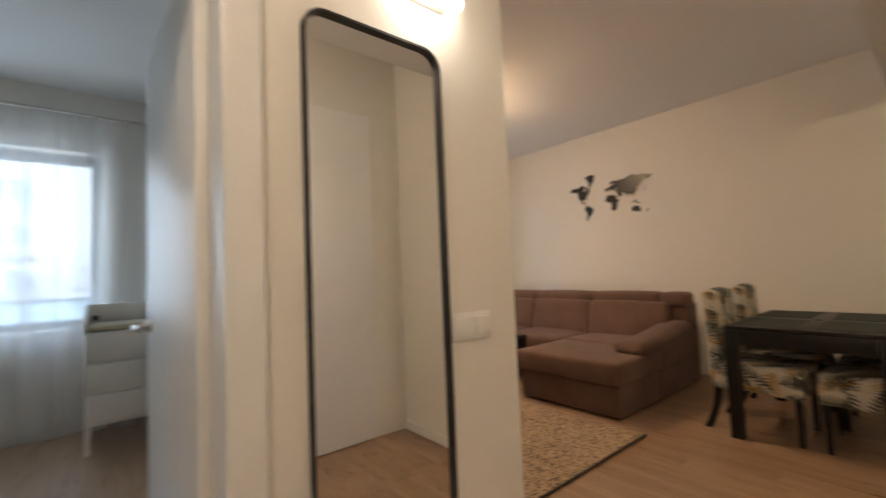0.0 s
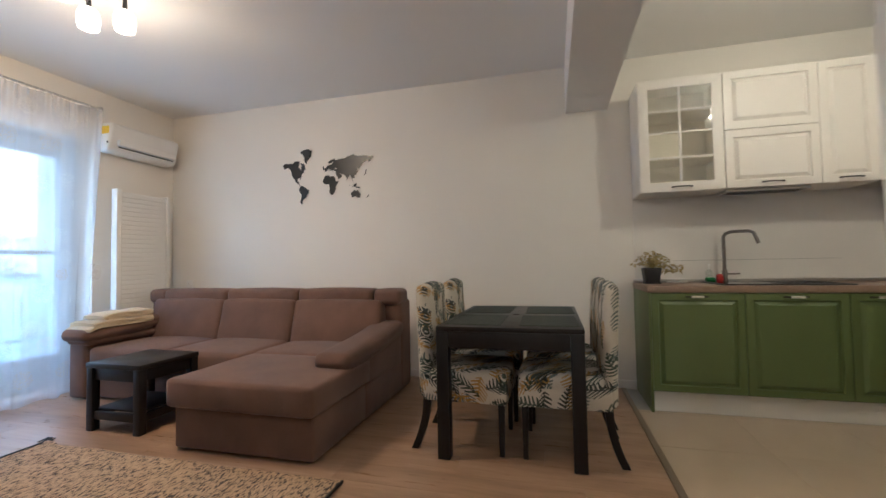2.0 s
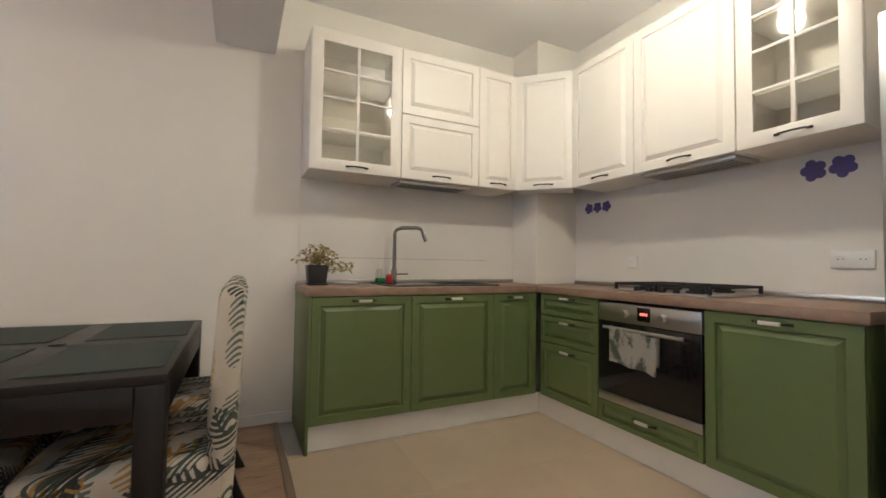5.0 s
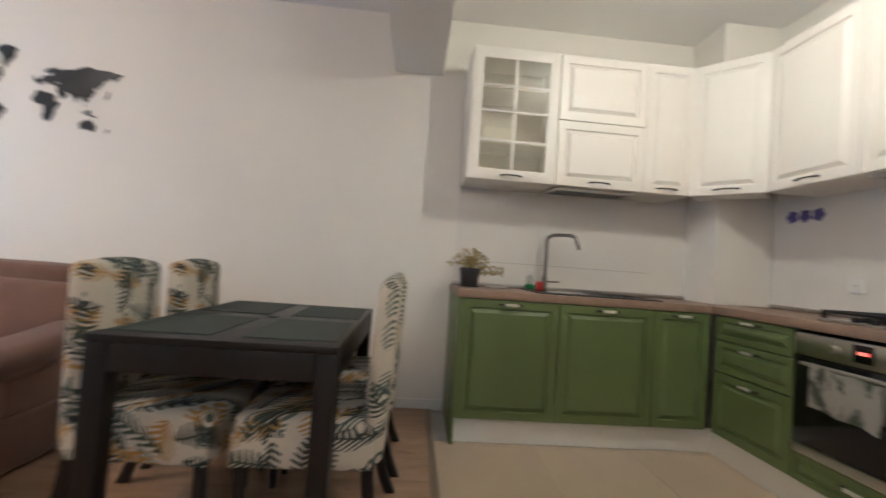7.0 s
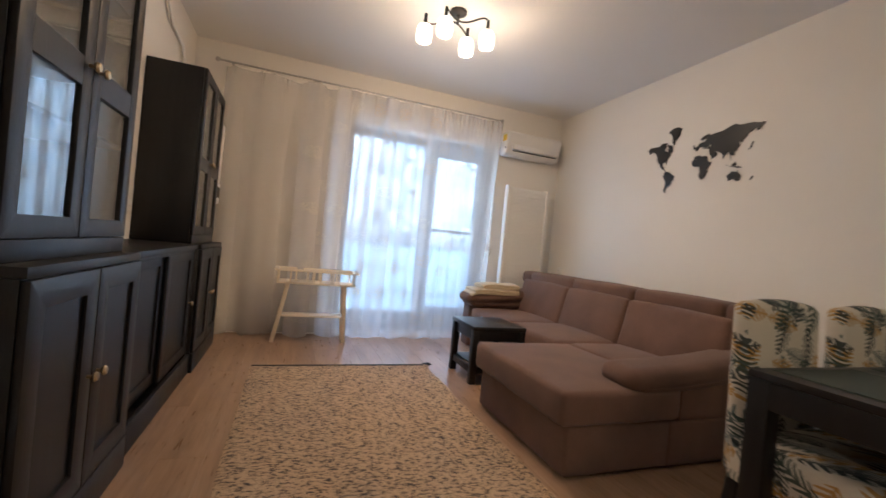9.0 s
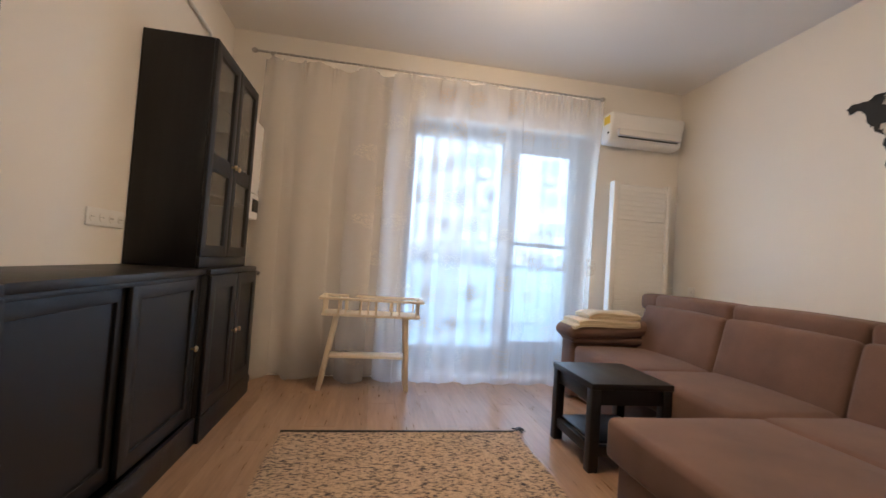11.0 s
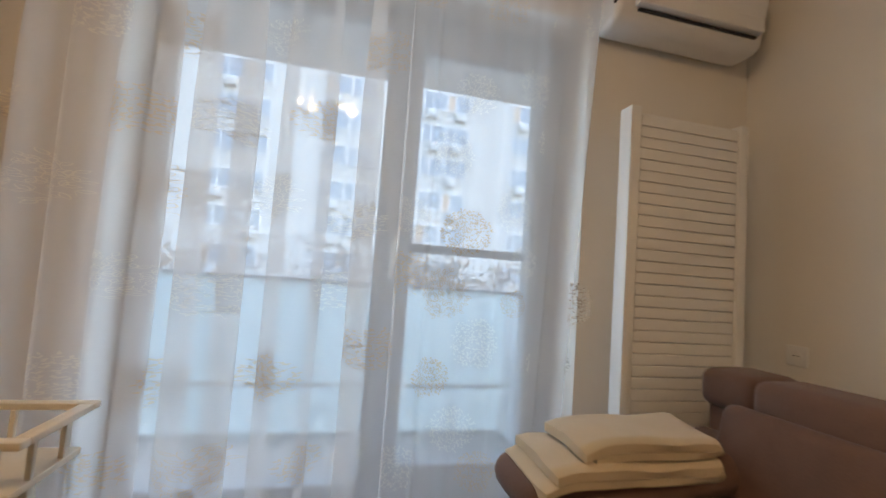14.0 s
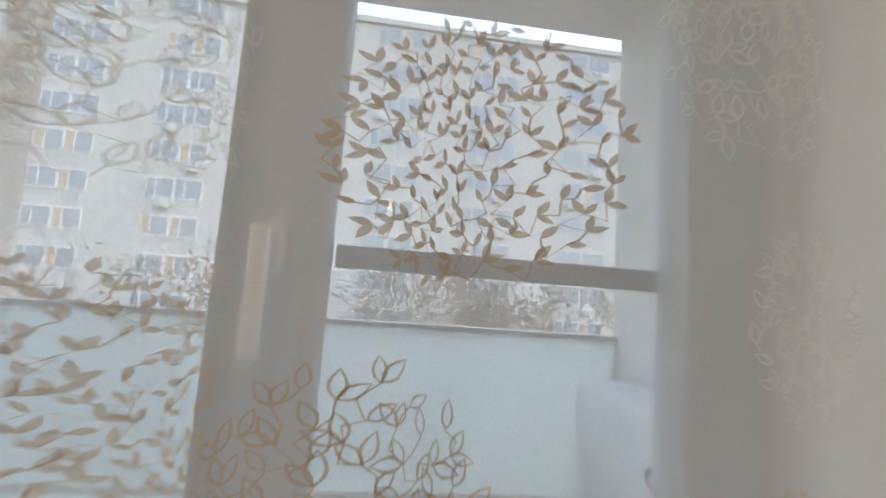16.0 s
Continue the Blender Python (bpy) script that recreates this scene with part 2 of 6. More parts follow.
def rug_material():
    n = Nodes("woven_rug")
    fleck = n.noise(n.coords((17, 52, 10)), 2.0, 3, 0.6)
    thread = n.noise(n.coords((60, 170, 60)), 1.6, 2)
    broad = n.noise(n.coords(), 3, 2)
    base = n.ramp(thread, ((0.3, (0.47, 0.325, 0.195)), (0.7, (0.62, 0.45, 0.285))))
    t = n.math("ADD", fleck, n.math("MULTIPLY", n.math("SUBTRACT", broad, 0.5), 0.08))
    mask = n.ramp(t, ((0.40, (1, 1, 1)), (0.50, (0, 0, 0))))
    n.bump(n.math("ADD", thread, fleck), 0.7, 0.012)
    return n.done(n.mix(mask, base, (0.055, 0.045, 0.045)), 0.95)


RUG = rug_material()


def leaf_fabric():
    """Cream cotton printed with palm fronds in green, blue-grey and ochre."""
    n = Nodes("leaf_print_cotton")
    tex = n.add("ShaderNodeTexCoord")
    sep = n.add("ShaderNodeSeparateXYZ", Vector=tex.outputs["Object"])
    x, y, z = sep.outputs
    u = n.math("ADD", x, n.math("MULTIPLY", y, 0.83))
    v = n.math("ADD", z, n.math("MULTIPLY", y, 0.47))
    color = n.ramp(n.noise(n.coords(), 300, 2), ((0.3, (0.50, 0.45, 0.36)), (0.7, (0.60, 0.55, 0.45))))
    tones = (((0.09, 0.12, 0.115), 6.4, 8.3), ((0.36, 0.20, 0.035), 6.0, 3.7), ((0.022, 0.048, 0.040), 5.6, 0.0), ((0.010, 0.022, 0.026), 6.2, 12.9))
    for tone, scale, shift in tones:
        place = n.add("ShaderNodeCombineXYZ", X=n.math("ADD", u, shift), Y=n.math("ADD", v, shift * 0.7), Z=0.0)
        cells = n.tree.nodes.new("ShaderNodeTexVoronoi")
        cells.voronoi_dimensions = "2D"
        n.put(cells, "Vector", place.outputs[0])
        n.put(cells, "Scale", scale)
        n.put(cells, "Randomness", 0.75)
        local = n.tree.nodes.new("ShaderNodeVectorMath")
        local.operation = "SUBTRACT"
        n.put(local, "i0", place.outputs[0])
        n.put(local, "i1", cells.outputs["Position"])
        rnd = n.add("ShaderNodeSeparateXYZ", Vector=cells.outputs["Color"])
        rot = n.add("ShaderNodeVectorRotate", Vector=local.outputs[0], Angle=n.math("MULTIPLY", rnd.outputs[0], 6.283))
        loc = n.add("ShaderNodeSeparateXYZ", Vector=rot.outputs[0])
        a, b = n.math("MULTIPLY", loc.outputs[0], scale), n.math("ABSOLUTE", n.math("MULTIPLY", loc.outputs[1], scale))
        bend = n.math("ABSOLUTE", n.math("SUBTRACT", n.math("MULTIPLY", loc.outputs[1], scale), n.math("MULTIPLY", n.math("MULTIPLY", a, a), 0.22)))
        inside = n.math("LESS_THAN", bend, n.math("MULTIPLY", n.math("SUBTRACT", 0.27, n.math("MULTIPLY", n.math("MULTIPLY", a, a), 1.0)), 0.9))
        comb = n.math("LESS_THAN", n.math("FRACT", n.math("MULTIPLY", n.math("SUBTRACT", a, n.math("MULTIPLY", bend, 1.0)), 7.5)), n.math("SUBTRACT", 0.68, n.math("MULTIPLY", bend, 1.5)))
        stem = n.math("LESS_THAN", bend, 0.018)
        frond = n.math("MULTIPLY", inside, n.math("MAXIMUM", comb, stem))
        keep = n.math("GREATER_THAN", rnd.outputs[1], 0.12)
        color = n.mix(n.math("MULTIPLY", n.math("MULTIPLY", frond, keep), 0.92), color, tone)
    n.bump(n.noise(n.coords(), 500, 2), 0.25, 0.002)
    return n.done(color, 0.9)


PRINT = leaf_fabric()


def towel_material():
    n = Nodes("leaf_print_towel")
    a = n.noise(n.coords((14, 14, 9)), 1.0, 3, 0.6)
    n.bump(n.noise(n.coords(), 400, 2), 0.3, 0.002)
    return n.done(n.ramp(a, ((0.42, (0.14, 0.16, 0.13)), (0.52, (0.62, 0.60, 0.53)))), 0.95)


TOWEL = towel_material()


def facade_material():
    n = Nodes("panel_facade")
    p = n.coords()
    a, b = n.noise(p, 0.25, 4), n.noise(p, 6, 4)
    t = n.math("ADD", n.math("MULTIPLY", a, 0.6), n.math("MULTIPLY", b, 0.4))
    return n.done(n.ramp(t, ((0.35, (0.40, 0.385, 0.36)), (0.65, (0.47, 0.455, 0.43)))), 0.9)


FACADE = facade_material()
FARGLASS = plain("far_window_pane", (0.22, 0.25, 0.29), 0.15, vary=0.4, coarse=0.6)
FARFRAME = plain("far_window_frame", (0.66, 0.66, 0.66), 0.5)
FARAC = plain("weathered_unit", (0.42, 0.42, 0.41), 0.6)
FARBROWN = plain("far_window_blind", (0.42, 0.31, 0.22), 0.6, vary=0.2)
BARK = plain("bark", (0.09, 0.07, 0.055), 0.9, vary=0.3, fine=20, bump=0.4)
FARLEAF = plain("brown_leaf", (0.13, 0.095, 0.065), 0.8, vary=0.4, coarse=3)
EARTH = plain("winter_ground", (0.12, 0.11, 0.09), 0.95, vary=0.25, coarse=0.1, fine=3)


# ---------------------------------------------------------------- building helpers
def part(name, bm, material, parent=None, label="", smooth=True):
    me = bpy.data.meshes.new(name)
    bmesh.ops.recalc_face_normals(bm, faces=bm.faces[:])
    bm.to_mesh(me)
    bm.free()
    me.materials.append(material)
    if smooth:
        me.polygons.foreach_set("use_smooth", [True] * len(me.polygons))
        me.set_sharp_from_angle(angle=radians(38))
    ob = new(name, me)
    ob.parent = parent
    if label:
        ob["label"] = label
    return ob


def thing(name, label, category, at=(0, 0, 0), turn=0.0, group=""):
    ob = new(name)
    ob.empty_display_size = 0.1
    ob.matrix_world = pose(*at, 0, 0, turn)
    return tagged(ob, label, category, group)


def box(x0, x1, y0, y1, z0, z1, bevel=0.0, seg=2, bm=None, m=None):
    """A bevelled block, added to bm."""
    b = bmesh.new()
    bmesh.ops.create_cube(b, size=1)
    bmesh.ops.transform(b, matrix=Matrix.Translation(((x0 + x1) / 2, (y0 + y1) / 2, (z0 + z1) / 2)) @ Matrix.Diagonal((abs(x1 - x0), abs(y1 - y0), abs(z1 - z0), 1)), verts=b.verts)
    if bevel:
        bmesh.ops.bevel(b, geom=b.edges[:], offset=bevel, segments=seg, profile=0.5, affect="EDGES")
    if m is not None:
        bmesh.ops.transform(b, matrix=m, verts=b.verts)
    return join(bm, b)


def rim(x0, x1, z0, z1, f, y0, y1, bevel=0.003, bm=None, m=None):
    """A rectangular frame of width f in x and z, from y0 to y1, in one piece."""
    b = bmesh.new()
    loops = []
    for d, y in ((0, y0), (0, y1), (f, y1), (f, y0)):
        loops.append([b.verts.new((x, y, z)) for x, z in ((x0 + d, z0 + d), (x1 - d, z0 + d), (x1 - d, z1 - d), (x0 + d, z1 - d))])
    for lo, hi in zip(loops, loops[1:] + loops[:1]):
        for k in range(4):
            b.faces.new((lo[k], lo[(k + 1) % 4], hi[(k + 1) % 4], hi[k]))
    if bevel:
        bmesh.ops.bevel(b, geom=b.edges[:], offset=bevel, segments=2, profile=0.5, affect="EDGES")
    if m is not None:
        bmesh.ops.transform(b, matrix=m, verts=b.verts)
    return join(bm, b)


def join(bm, b):
    if bm is None:
        return b
    me = bpy.data.meshes.new("tmp")
    b.to_mesh(me)
    b.free()
    bm.from_mesh(me)
    bpy.data.meshes.remove(me)
    return bm


def turned(profile, seg=24, bm=None, m=None):
    """A body of revolution round z from (radius, height) pairs."""
    b = bmesh.new()
    rings = []
    for r, z in profile:
        rings.append([b.verts.new((r * math.cos(2 * math.pi * k / seg), r * math.sin(2 * math.pi * k / seg), z)) for k in range(seg)])
    for lo, hi in zip(rings, rings[1:]):
        for k in range(seg):
            b.faces.new((lo[k], lo[(k + 1) % seg], hi[(k + 1) % seg], hi[k]))
    for ring in (rings[0], rings[-1]):
        b.faces.new(ring)
    if m is not None:
        bmesh.ops.transform(b, matrix=m, verts=b.verts)
    return join(bm, b)


def tube(points, r, seg=10, bm=None, r2=None):
    """A round bar along points, tapering to r2."""
    b = bmesh.new()
    pts = [Vector(p) for p in points]
    rings = []
    for n, p in enumerate(pts):
        way = (pts[min(n + 1, len(pts) - 1)] - pts[max(n - 1, 0)]).normalized()
        side = way.orthogonal().normalized() if n == 0 else (side - way * side.dot(way)).normalized()
        up = way.cross(side)
        q = r + ((r2 if r2 is not None else r) - r) * n / max(1, len(pts) - 1)
        rings.append([b.verts.new(p + q * (side * math.cos(2 * math.pi * k / seg) + up * math.sin(2 * math.pi * k / seg))) for k in range(seg)])
    for lo, hi in zip(rings, rings[1:]):
        for k in range(seg):
            b.faces.new((lo[k], lo[(k + 1) % seg], hi[(k + 1) % seg], hi[k]))
    b.faces.new(rings[0]), b.faces.new(rings[-1])
    return join(bm, b)


def cushion(x0, x1, y0, y1, z0, z1, r=0.05, puff=0.015, cuts=6, seed=0.0, m=None, lift=None):
    """A soft block: rounded edges, faces swelling, slightly uneven."""
    b = box(x0, x1, y0, y1, z0, z1, r, 4)
    big = [e for e in b.edges if e.calc_length() > 0.14]
    bmesh.ops.subdivide_edges(b, edges=big, cuts=cuts, use_grid_fill=True)
    c = Vector(((x0 + x1) / 2, (y0 + y1) / 2, (z0 + z1) / 2))
    h = Vector((abs(x1 - x0) / 2, abs(y1 - y0) / 2, abs(z1 - z0) / 2))
    for v in b.verts:
        q = Vector([(v.co[i] - c[i]) / h[i] for i in range(3)])
        for i in range(3):
            j, k = (i + 1) % 3, (i + 2) % 3
            v.co[i] += q[i] * puff * (1 - q[j] ** 2) * (1 - q[k] ** 2)
        d = noise.noise(v.co * 4 + Vector((seed, seed, 0)))
        v.co += q.normalized() * d * puff * 0.3
        if lift:
            v.co.z += lift(v.co)
    if m is not None:
        bmesh.ops.transform(b, matrix=m, verts=b.verts)
    return b


def structure(name, bm, material, label="", smooth=False):
    return tagged(part(name, bm, material, None, smooth=smooth), label, "", "", "structure")


# ---------------------------------------------------------------- the large structure
H = 2.925
structure("floor", box(-2.6, 6.0, -2.5, 5.45, -0.20, -0.012), CONCRETE, "concrete slab under the laminate and tiles")
structure("ceiling", box(-2.6, 6.0, -2.5, 5.45, H, H + 0.2), CEIL, "matt white painted ceiling")
structure("wall_east", box(5.68, 5.88, -2.5, 5.45, -0.2, H), PAINT, "long off-white plastered wall behind sofa and kitchen")
b = box(4.78, 5.68, 5.15, 5.45, -0.2, H)
box(1.27, 2.95, 5.15, 5.45, -0.2, H, bm=b)
box(2.95, 4.78, 5.15, 5.45, 2.38, H, bm=b)
box(2.95, 4.78, 5.15, 5.45, -0.2, 0.02, bm=b)
structure("wall_north", b, PAINT, "off-white wall with a wide balcony opening")
b = box(0.70, 1.27, 5.15, 5.45, -0.2, H)
box(-2.6, -1.9, 5.15, 5.45, -0.2, H, bm=b)
box(-1.9, 0.70, 5.15, 5.45, 2.38, H, bm=b)
box(-1.9, 0.70, 5.15, 5.45, -0.2, 0.85, bm=b)
structure("wall_north_bedroom", b, PAINT, "off-white bedroom wall with a window")
structure("wall_west", box(1.27, 1.39, 1.48, 5.15, -0.2, H), PAINT, "off-white wall behind the black sideboards")
b = box(0.94, 1.825, 1.36, 1.48, -0.2, H)
box(-2.6, 0.06, 1.36, 1.48, -0.2, H, bm=b)
box(0.06, 0.94, 1.36, 1.48, 2.08, H, bm=b)
structure("wall_hall", b, PAINT, "off-white hall wall with mirror and bedroom doorway")
structure("wall_hall_kitchen", box(2.555, 2.68, -2.16, 0.12, -0.2, H), PAINT, "off-white wall between hall and kitchen")
structure("wall_hall_south", box(-2.6, 2.555, -0.60, -0.47, -0.2, H), PAINT, "off-white wall on the far side of the hall")
structure("wall_hall_west", box(-2.6, -2.45, -0.47, 1.36, -0.2, H), PAINT, "off-white end wall of the hall")
structure("wall_bedroom_west", box(-2.6, -2.45, 1.48, 5.15, -0.2, H), PAINT, "off-white bedroom wall")
structure("wall_kitchen_south", box(2.55, 5.68, -2.36, -2.16, -0.2, H), PAINT, "off-white kitchen wall above the hob")
structure("column", box(5.34, 5.68, -2.16, -1.73, 0.0, H), PAINT, "off-white boxed-in kitchen corner column")
structure("ceiling_beam", box(1.39, 5.68, 0.24, 0.60, 2.49, H), CEIL, "white painted ceiling beam between living room and kitchen")
structure("splashback", box(5.668, 5.68, -1.73, 0.055, 0.90, 1.66), plain("splash_tile", (0.74, 0.71, 0.66), 0.3, vary=0.02, bump=0.02), "pale glazed tiles above the worktop")
structure("splashback_south", box(3.27, 5.34, -2.16, -2.148, 0.90, 1.66), bpy.data.materials["splash_tile"], "pale glazed tiles behind the hob")
b = box(5.666, 5.668, -1.45, -0.20, 1.108, 1.110)
structure("tile_joint", b, GREYPL, "thin grey tile joint")
TRIMS = ((5.662, 5.68, 0.06, 5.15), (4.80, 5.662, 5.132, 5.15), (1.39, 2.95, 5.132, 5.15), (1.39, 1.408, 1.48, 5.132))
for x0, x1, y0, y1 in TRIMS:
    structure("baseboard", box(x0, x1, y0, y1, 0.0, 0.07, 0.004), TRIM, "white skirting board")
structure("baseboard", box(0.98, 1.825, 1.346, 1.36, 0.0, 0.07, 0.004), TRIM, "white skirting board")
structure("baseboard", box(2.539, 2.555, -0.47, 0.12, 0.0, 0.07, 0.004), TRIM, "white skirting board")
structure("trim", box(2.68, 5.68, 0.160, 0.195, -0.010, 0.004, 0.003), plain("bronze_strip", (0.30, 0.24, 0.17), 0.4, 0.5), "metal strip between laminate and tiles")

# bedroom doorway: architrave and open leaf
for x0, x1, z0, z1 in ((0.90, 0.985, 0, 2.13), (0.015, 0.10, 0, 2.13), (0.10, 0.90, 2.05, 2.13)):
    structure("door_frame", box(x0, x1, 1.340, 1.50, z0, z1, 0.006), DOORW, "white door architrave")
leaf = thing("door_1", "white bedroom door standing open into the room", "door", (0.895, 1.505, 0))
leaf["kind"] = "structure"
lm = pose(0, 0, 0, 0, 0, 93)
b = box(0.0, 0.78, -0.02, 0.02, 0.008, 2.04, 0.003, m=lm)
part("door_leaf", b, DOORW, leaf)
for side in (-1, 1):
    b = turned(((0.024, 0), (0.024, 0.008), (0.011, 0.012), (0.010, 0.05)), 16, m=lm @ pose(0.72, side * 0.02, 1.06, -90 * side))
    tube([lm @ Vector((0.72, side * 0.065, 1.06)), lm @ Vector((0.66, side * 0.07, 1.06)), lm @ Vector((0.59, side * 0.066, 1.06))], 0.010, 10, b)
    part("door_handle", b, STEEL, leaf, "brushed steel lever handle")


def window_unit(name, x0, x1, z0, z1, y, bars, label, rail=()):
    """A framed window: outer frame, each mullion, each pane."""
    w = thing(name, label, "window", (0, 0, 0))
    w["kind"] = "structure"
    f = 0.07
    part("window_frame", rim(x0, x1, z0, z1, f, y - 0.035, y + 0.035, 0.004), PVC, w)
    edges = [x0 + f] + [e for bar in bars for e in bar] + [x1 - f]
    for a, c in bars:
        part("mullion", box(a, c, y - 0.045, y + 0.032, z0 + f, z1 - f, 0.006), PVC, w)
    for a, c in zip(edges[::2], edges[1::2]):
        p = part("pane", box(a - 0.005, c + 0.005, y + 0.005, y + 0.011, z0 + f, z1 - f), GLASS, w, smooth=False)
        p.visible_shadow = False
    for a, c, za, zb in rail:
        part("rail", box(a, c, y - 0.030, y + 0.004, za, zb, 0.004), PVC, w)
    return w


win = window_unit("window_1", 2.95, 4.78, 0.02, 2.38, 5.385, ((3.895, 4.05),), "grey-framed balcony window with glazed door", ((3.02, 3.895, 0.09, 0.26), (4.05, 4.62, 0.09, 0.33), (4.05, 4.62, 2.20, 2.31)))
part("door_stile", box(4.62, 4.71, 5.335, 5.42, 0.09, 2.31, 0.006), PVC, win)
part("screen_bar", box(4.05, 4.64, 5.44, 5.46, 1.27, 1.31, 0.004), GREYPL, win, "grey insect screen bar")
part("door_edge", box(4.003, 4.052, 5.318, 5.339, 0.09, 2.31, 0.006), PVC, win)
b = box(3.968, 3.999, 5.325, 5.342, 1.245, 1.335, 0.010, 4)
box(3.958, 3.984, 5.285, 5.303, 1.135, 1.315, 0.008, 3, bm=b)
turned(((0.011, 0), (0.011, 0.04)), 14, b, pose(3.976, 5.335, 1.29, 90))
part("window_handle", b, WHITEPL, win, "white window handle")
window_unit("window_2", -1.9, 0.70, 0.85, 2.38, 5.385, ((-0.68, -0.60),), "grey-framed bedroom window")
structure("window_sill", box(2.90, 4.83, 5.10, 5.15, 0.0, 0.035, 0.006), TRIM, "white door threshold")

# balcony
structure("balcony_floor", box(-2.6, 5.30, 5.45, 6.85, -0.22, -0.03), CONCRETE, "grey balcony slab")
structure("balcony_ceiling", box(-2.6, 5.9, 5.45, 6.74, 2.675, 2.90), FACADEIN, "underside of the balcony above")
structure("balcony_side_wall", box(5.27, 5.45, 5.45, 6.74, -0.22, 2.675), FACADEIN, "rendered side wall of the balcony")
par = thing("balcony_parapet", "pale frosted balcony parapet panels with slim rail", "parapet", (0, 0, 0))
for x0, x1 in ((-2.55, 0.90), (0.904, 5.26)):
    part("panel", box(x0, x1, 6.72, 6.735, -0.03, 1.06, 0.003), FROST, par)
part("top_rail", box(-2.55, 5.268, 6.705, 6.75, 1.06, 1.085, 0.005), PVC, par)
part("bottom_rail", box(-2.55, 5.268, 6.695, 6.712, 0.30, 0.33, 0.004), ACWHITE, par)
# ---------------------------------------------------------------- living room
def sofa():
    s = thing("corner_sofa", "brown microfibre corner sofa with chaise and headrests", "sofa", (0, 0, 0))
    part("chaise_base", cushion(3.78, 4.46, 2.06, 3.03, 0.015, 0.275, 0.02, 0.004, 4), SOFA, s)
    part("sofa_base", cushion(4.44, 5.36, 2.055, 4.80, 0.015, 0.27, 0.02, 0.004, 8), SOFA, s)
    part("chaise_cushion", cushion(3.73, 4.50, 2.04, 3.05, 0.272, 0.445, 0.028, 0.012, 8), SOFA, s)
    part("seat_cushion", cushion(4.48, 5.16, 2.22, 3.05, 0.265, 0.452, 0.04, 0.016, 6, 3), SOFA, s)
    part("seat_cushion", cushion(4.37, 5.16, 3.055, 3.83, 0.265, 0.455, 0.04, 0.018, 6, 7), SOFA, s)
    part("seat_cushion", cushion(4.37, 5.16, 3.835, 4.60, 0.265, 0.452, 0.04, 0.018, 6, 9), SOFA, s)
    part("back_panel", cushion(5.14, 5.40, 2.05, 4.82, 0.02, 0.80, 0.03, 0.005, 8), SOFA, s)
    lean = Matrix.Translation((5.06, 0, 0.42)) @ pose(0, 0, 0, 0, 14, 0) @ Matrix.Translation((-5.06, 0, -0.42))
    for n, (y0, y1) in enumerate(((2.20, 3.04), (3.05, 3.83), (3.84, 4.66))):
        part("back_cushion", cushion(4.94, 5.14, y0, y1, 0.40, 0.80, 0.036, 0.016, 6, n * 5, lean), SOFA, s)
    for n, (y0, y1) in enumerate(((2.30, 3.04), (3.05, 3.83), (3.84, 4.60))):
        part("headrest", cushion(5.08, 5.30, y0, y1, 0.765, 0.905, 0.040, 0.010, 5, n * 3 + 1), SOFA, s)
    for y0, y1 in ((2.05, 2.295), (4.605, 4.82)):
        part("headrest", cushion(5.10, 5.34, y0, y1, 0.765, 0.900, 0.040, 0.008, 4, y0), SOFA, s)

    def arm_lift(co):
        t = max(0.0, min(1.0, (co.x - 4.15) / 0.95))
        return 0.085 * t * t - 0.012

    part("armrest", cushion(4.14, 5.20, 2.035, 2.30, 0.435, 0.555, 0.055, 0.012, 8, 2, lift=arm_lift), SOFA, s)
    part("arm_panel", cushion(4.50, 5.24, 2.055, 2.23, 0.26, 0.50, 0.02, 0.003, 4, lift=lambda co: 0.14 * (co.x - 4.6) if co.z > 0.4 else 0), SOFA, s)

    part("arm_roll", cushion(4.20, 5.18, 2.042, 2.285, 0.425, 0.492, 0.030, 0.006, 8, 6, lift=arm_lift), SOFA, s)
    part("arm_roll", cushion(4.345, 5.16, 4.56, 4.825, 0.47, 0.545, 0.034, 0.006, 8, 8), SOFA, s)

    def arm_lift_far(co):
        t = max(0.0, min(1.0, (co.x - 4.3) / 0.8))
        return 0.07 * t * t

    part("armrest", cushion(4.30, 5.16, 4.54, 4.84, 0.50, 0.615, 0.055, 0.012, 8, 4, lift=arm_lift_far), SOFA, s)
    part("arm_panel", cushion(4.36, 5.20, 4.62, 4.81, 0.02, 0.53, 0.03, 0.004, 5), SOFA, s)
    for x, y in ((3.84, 2.12), (3.84, 2.97), (5.30, 2.12), (4.46, 4.74), (5.30, 4.74)):
        part("foot", turned(((0.025, 0), (0.03, 0.02)), 14, m=pose(x, y, 0)), BLACKPL, s)


sofa()


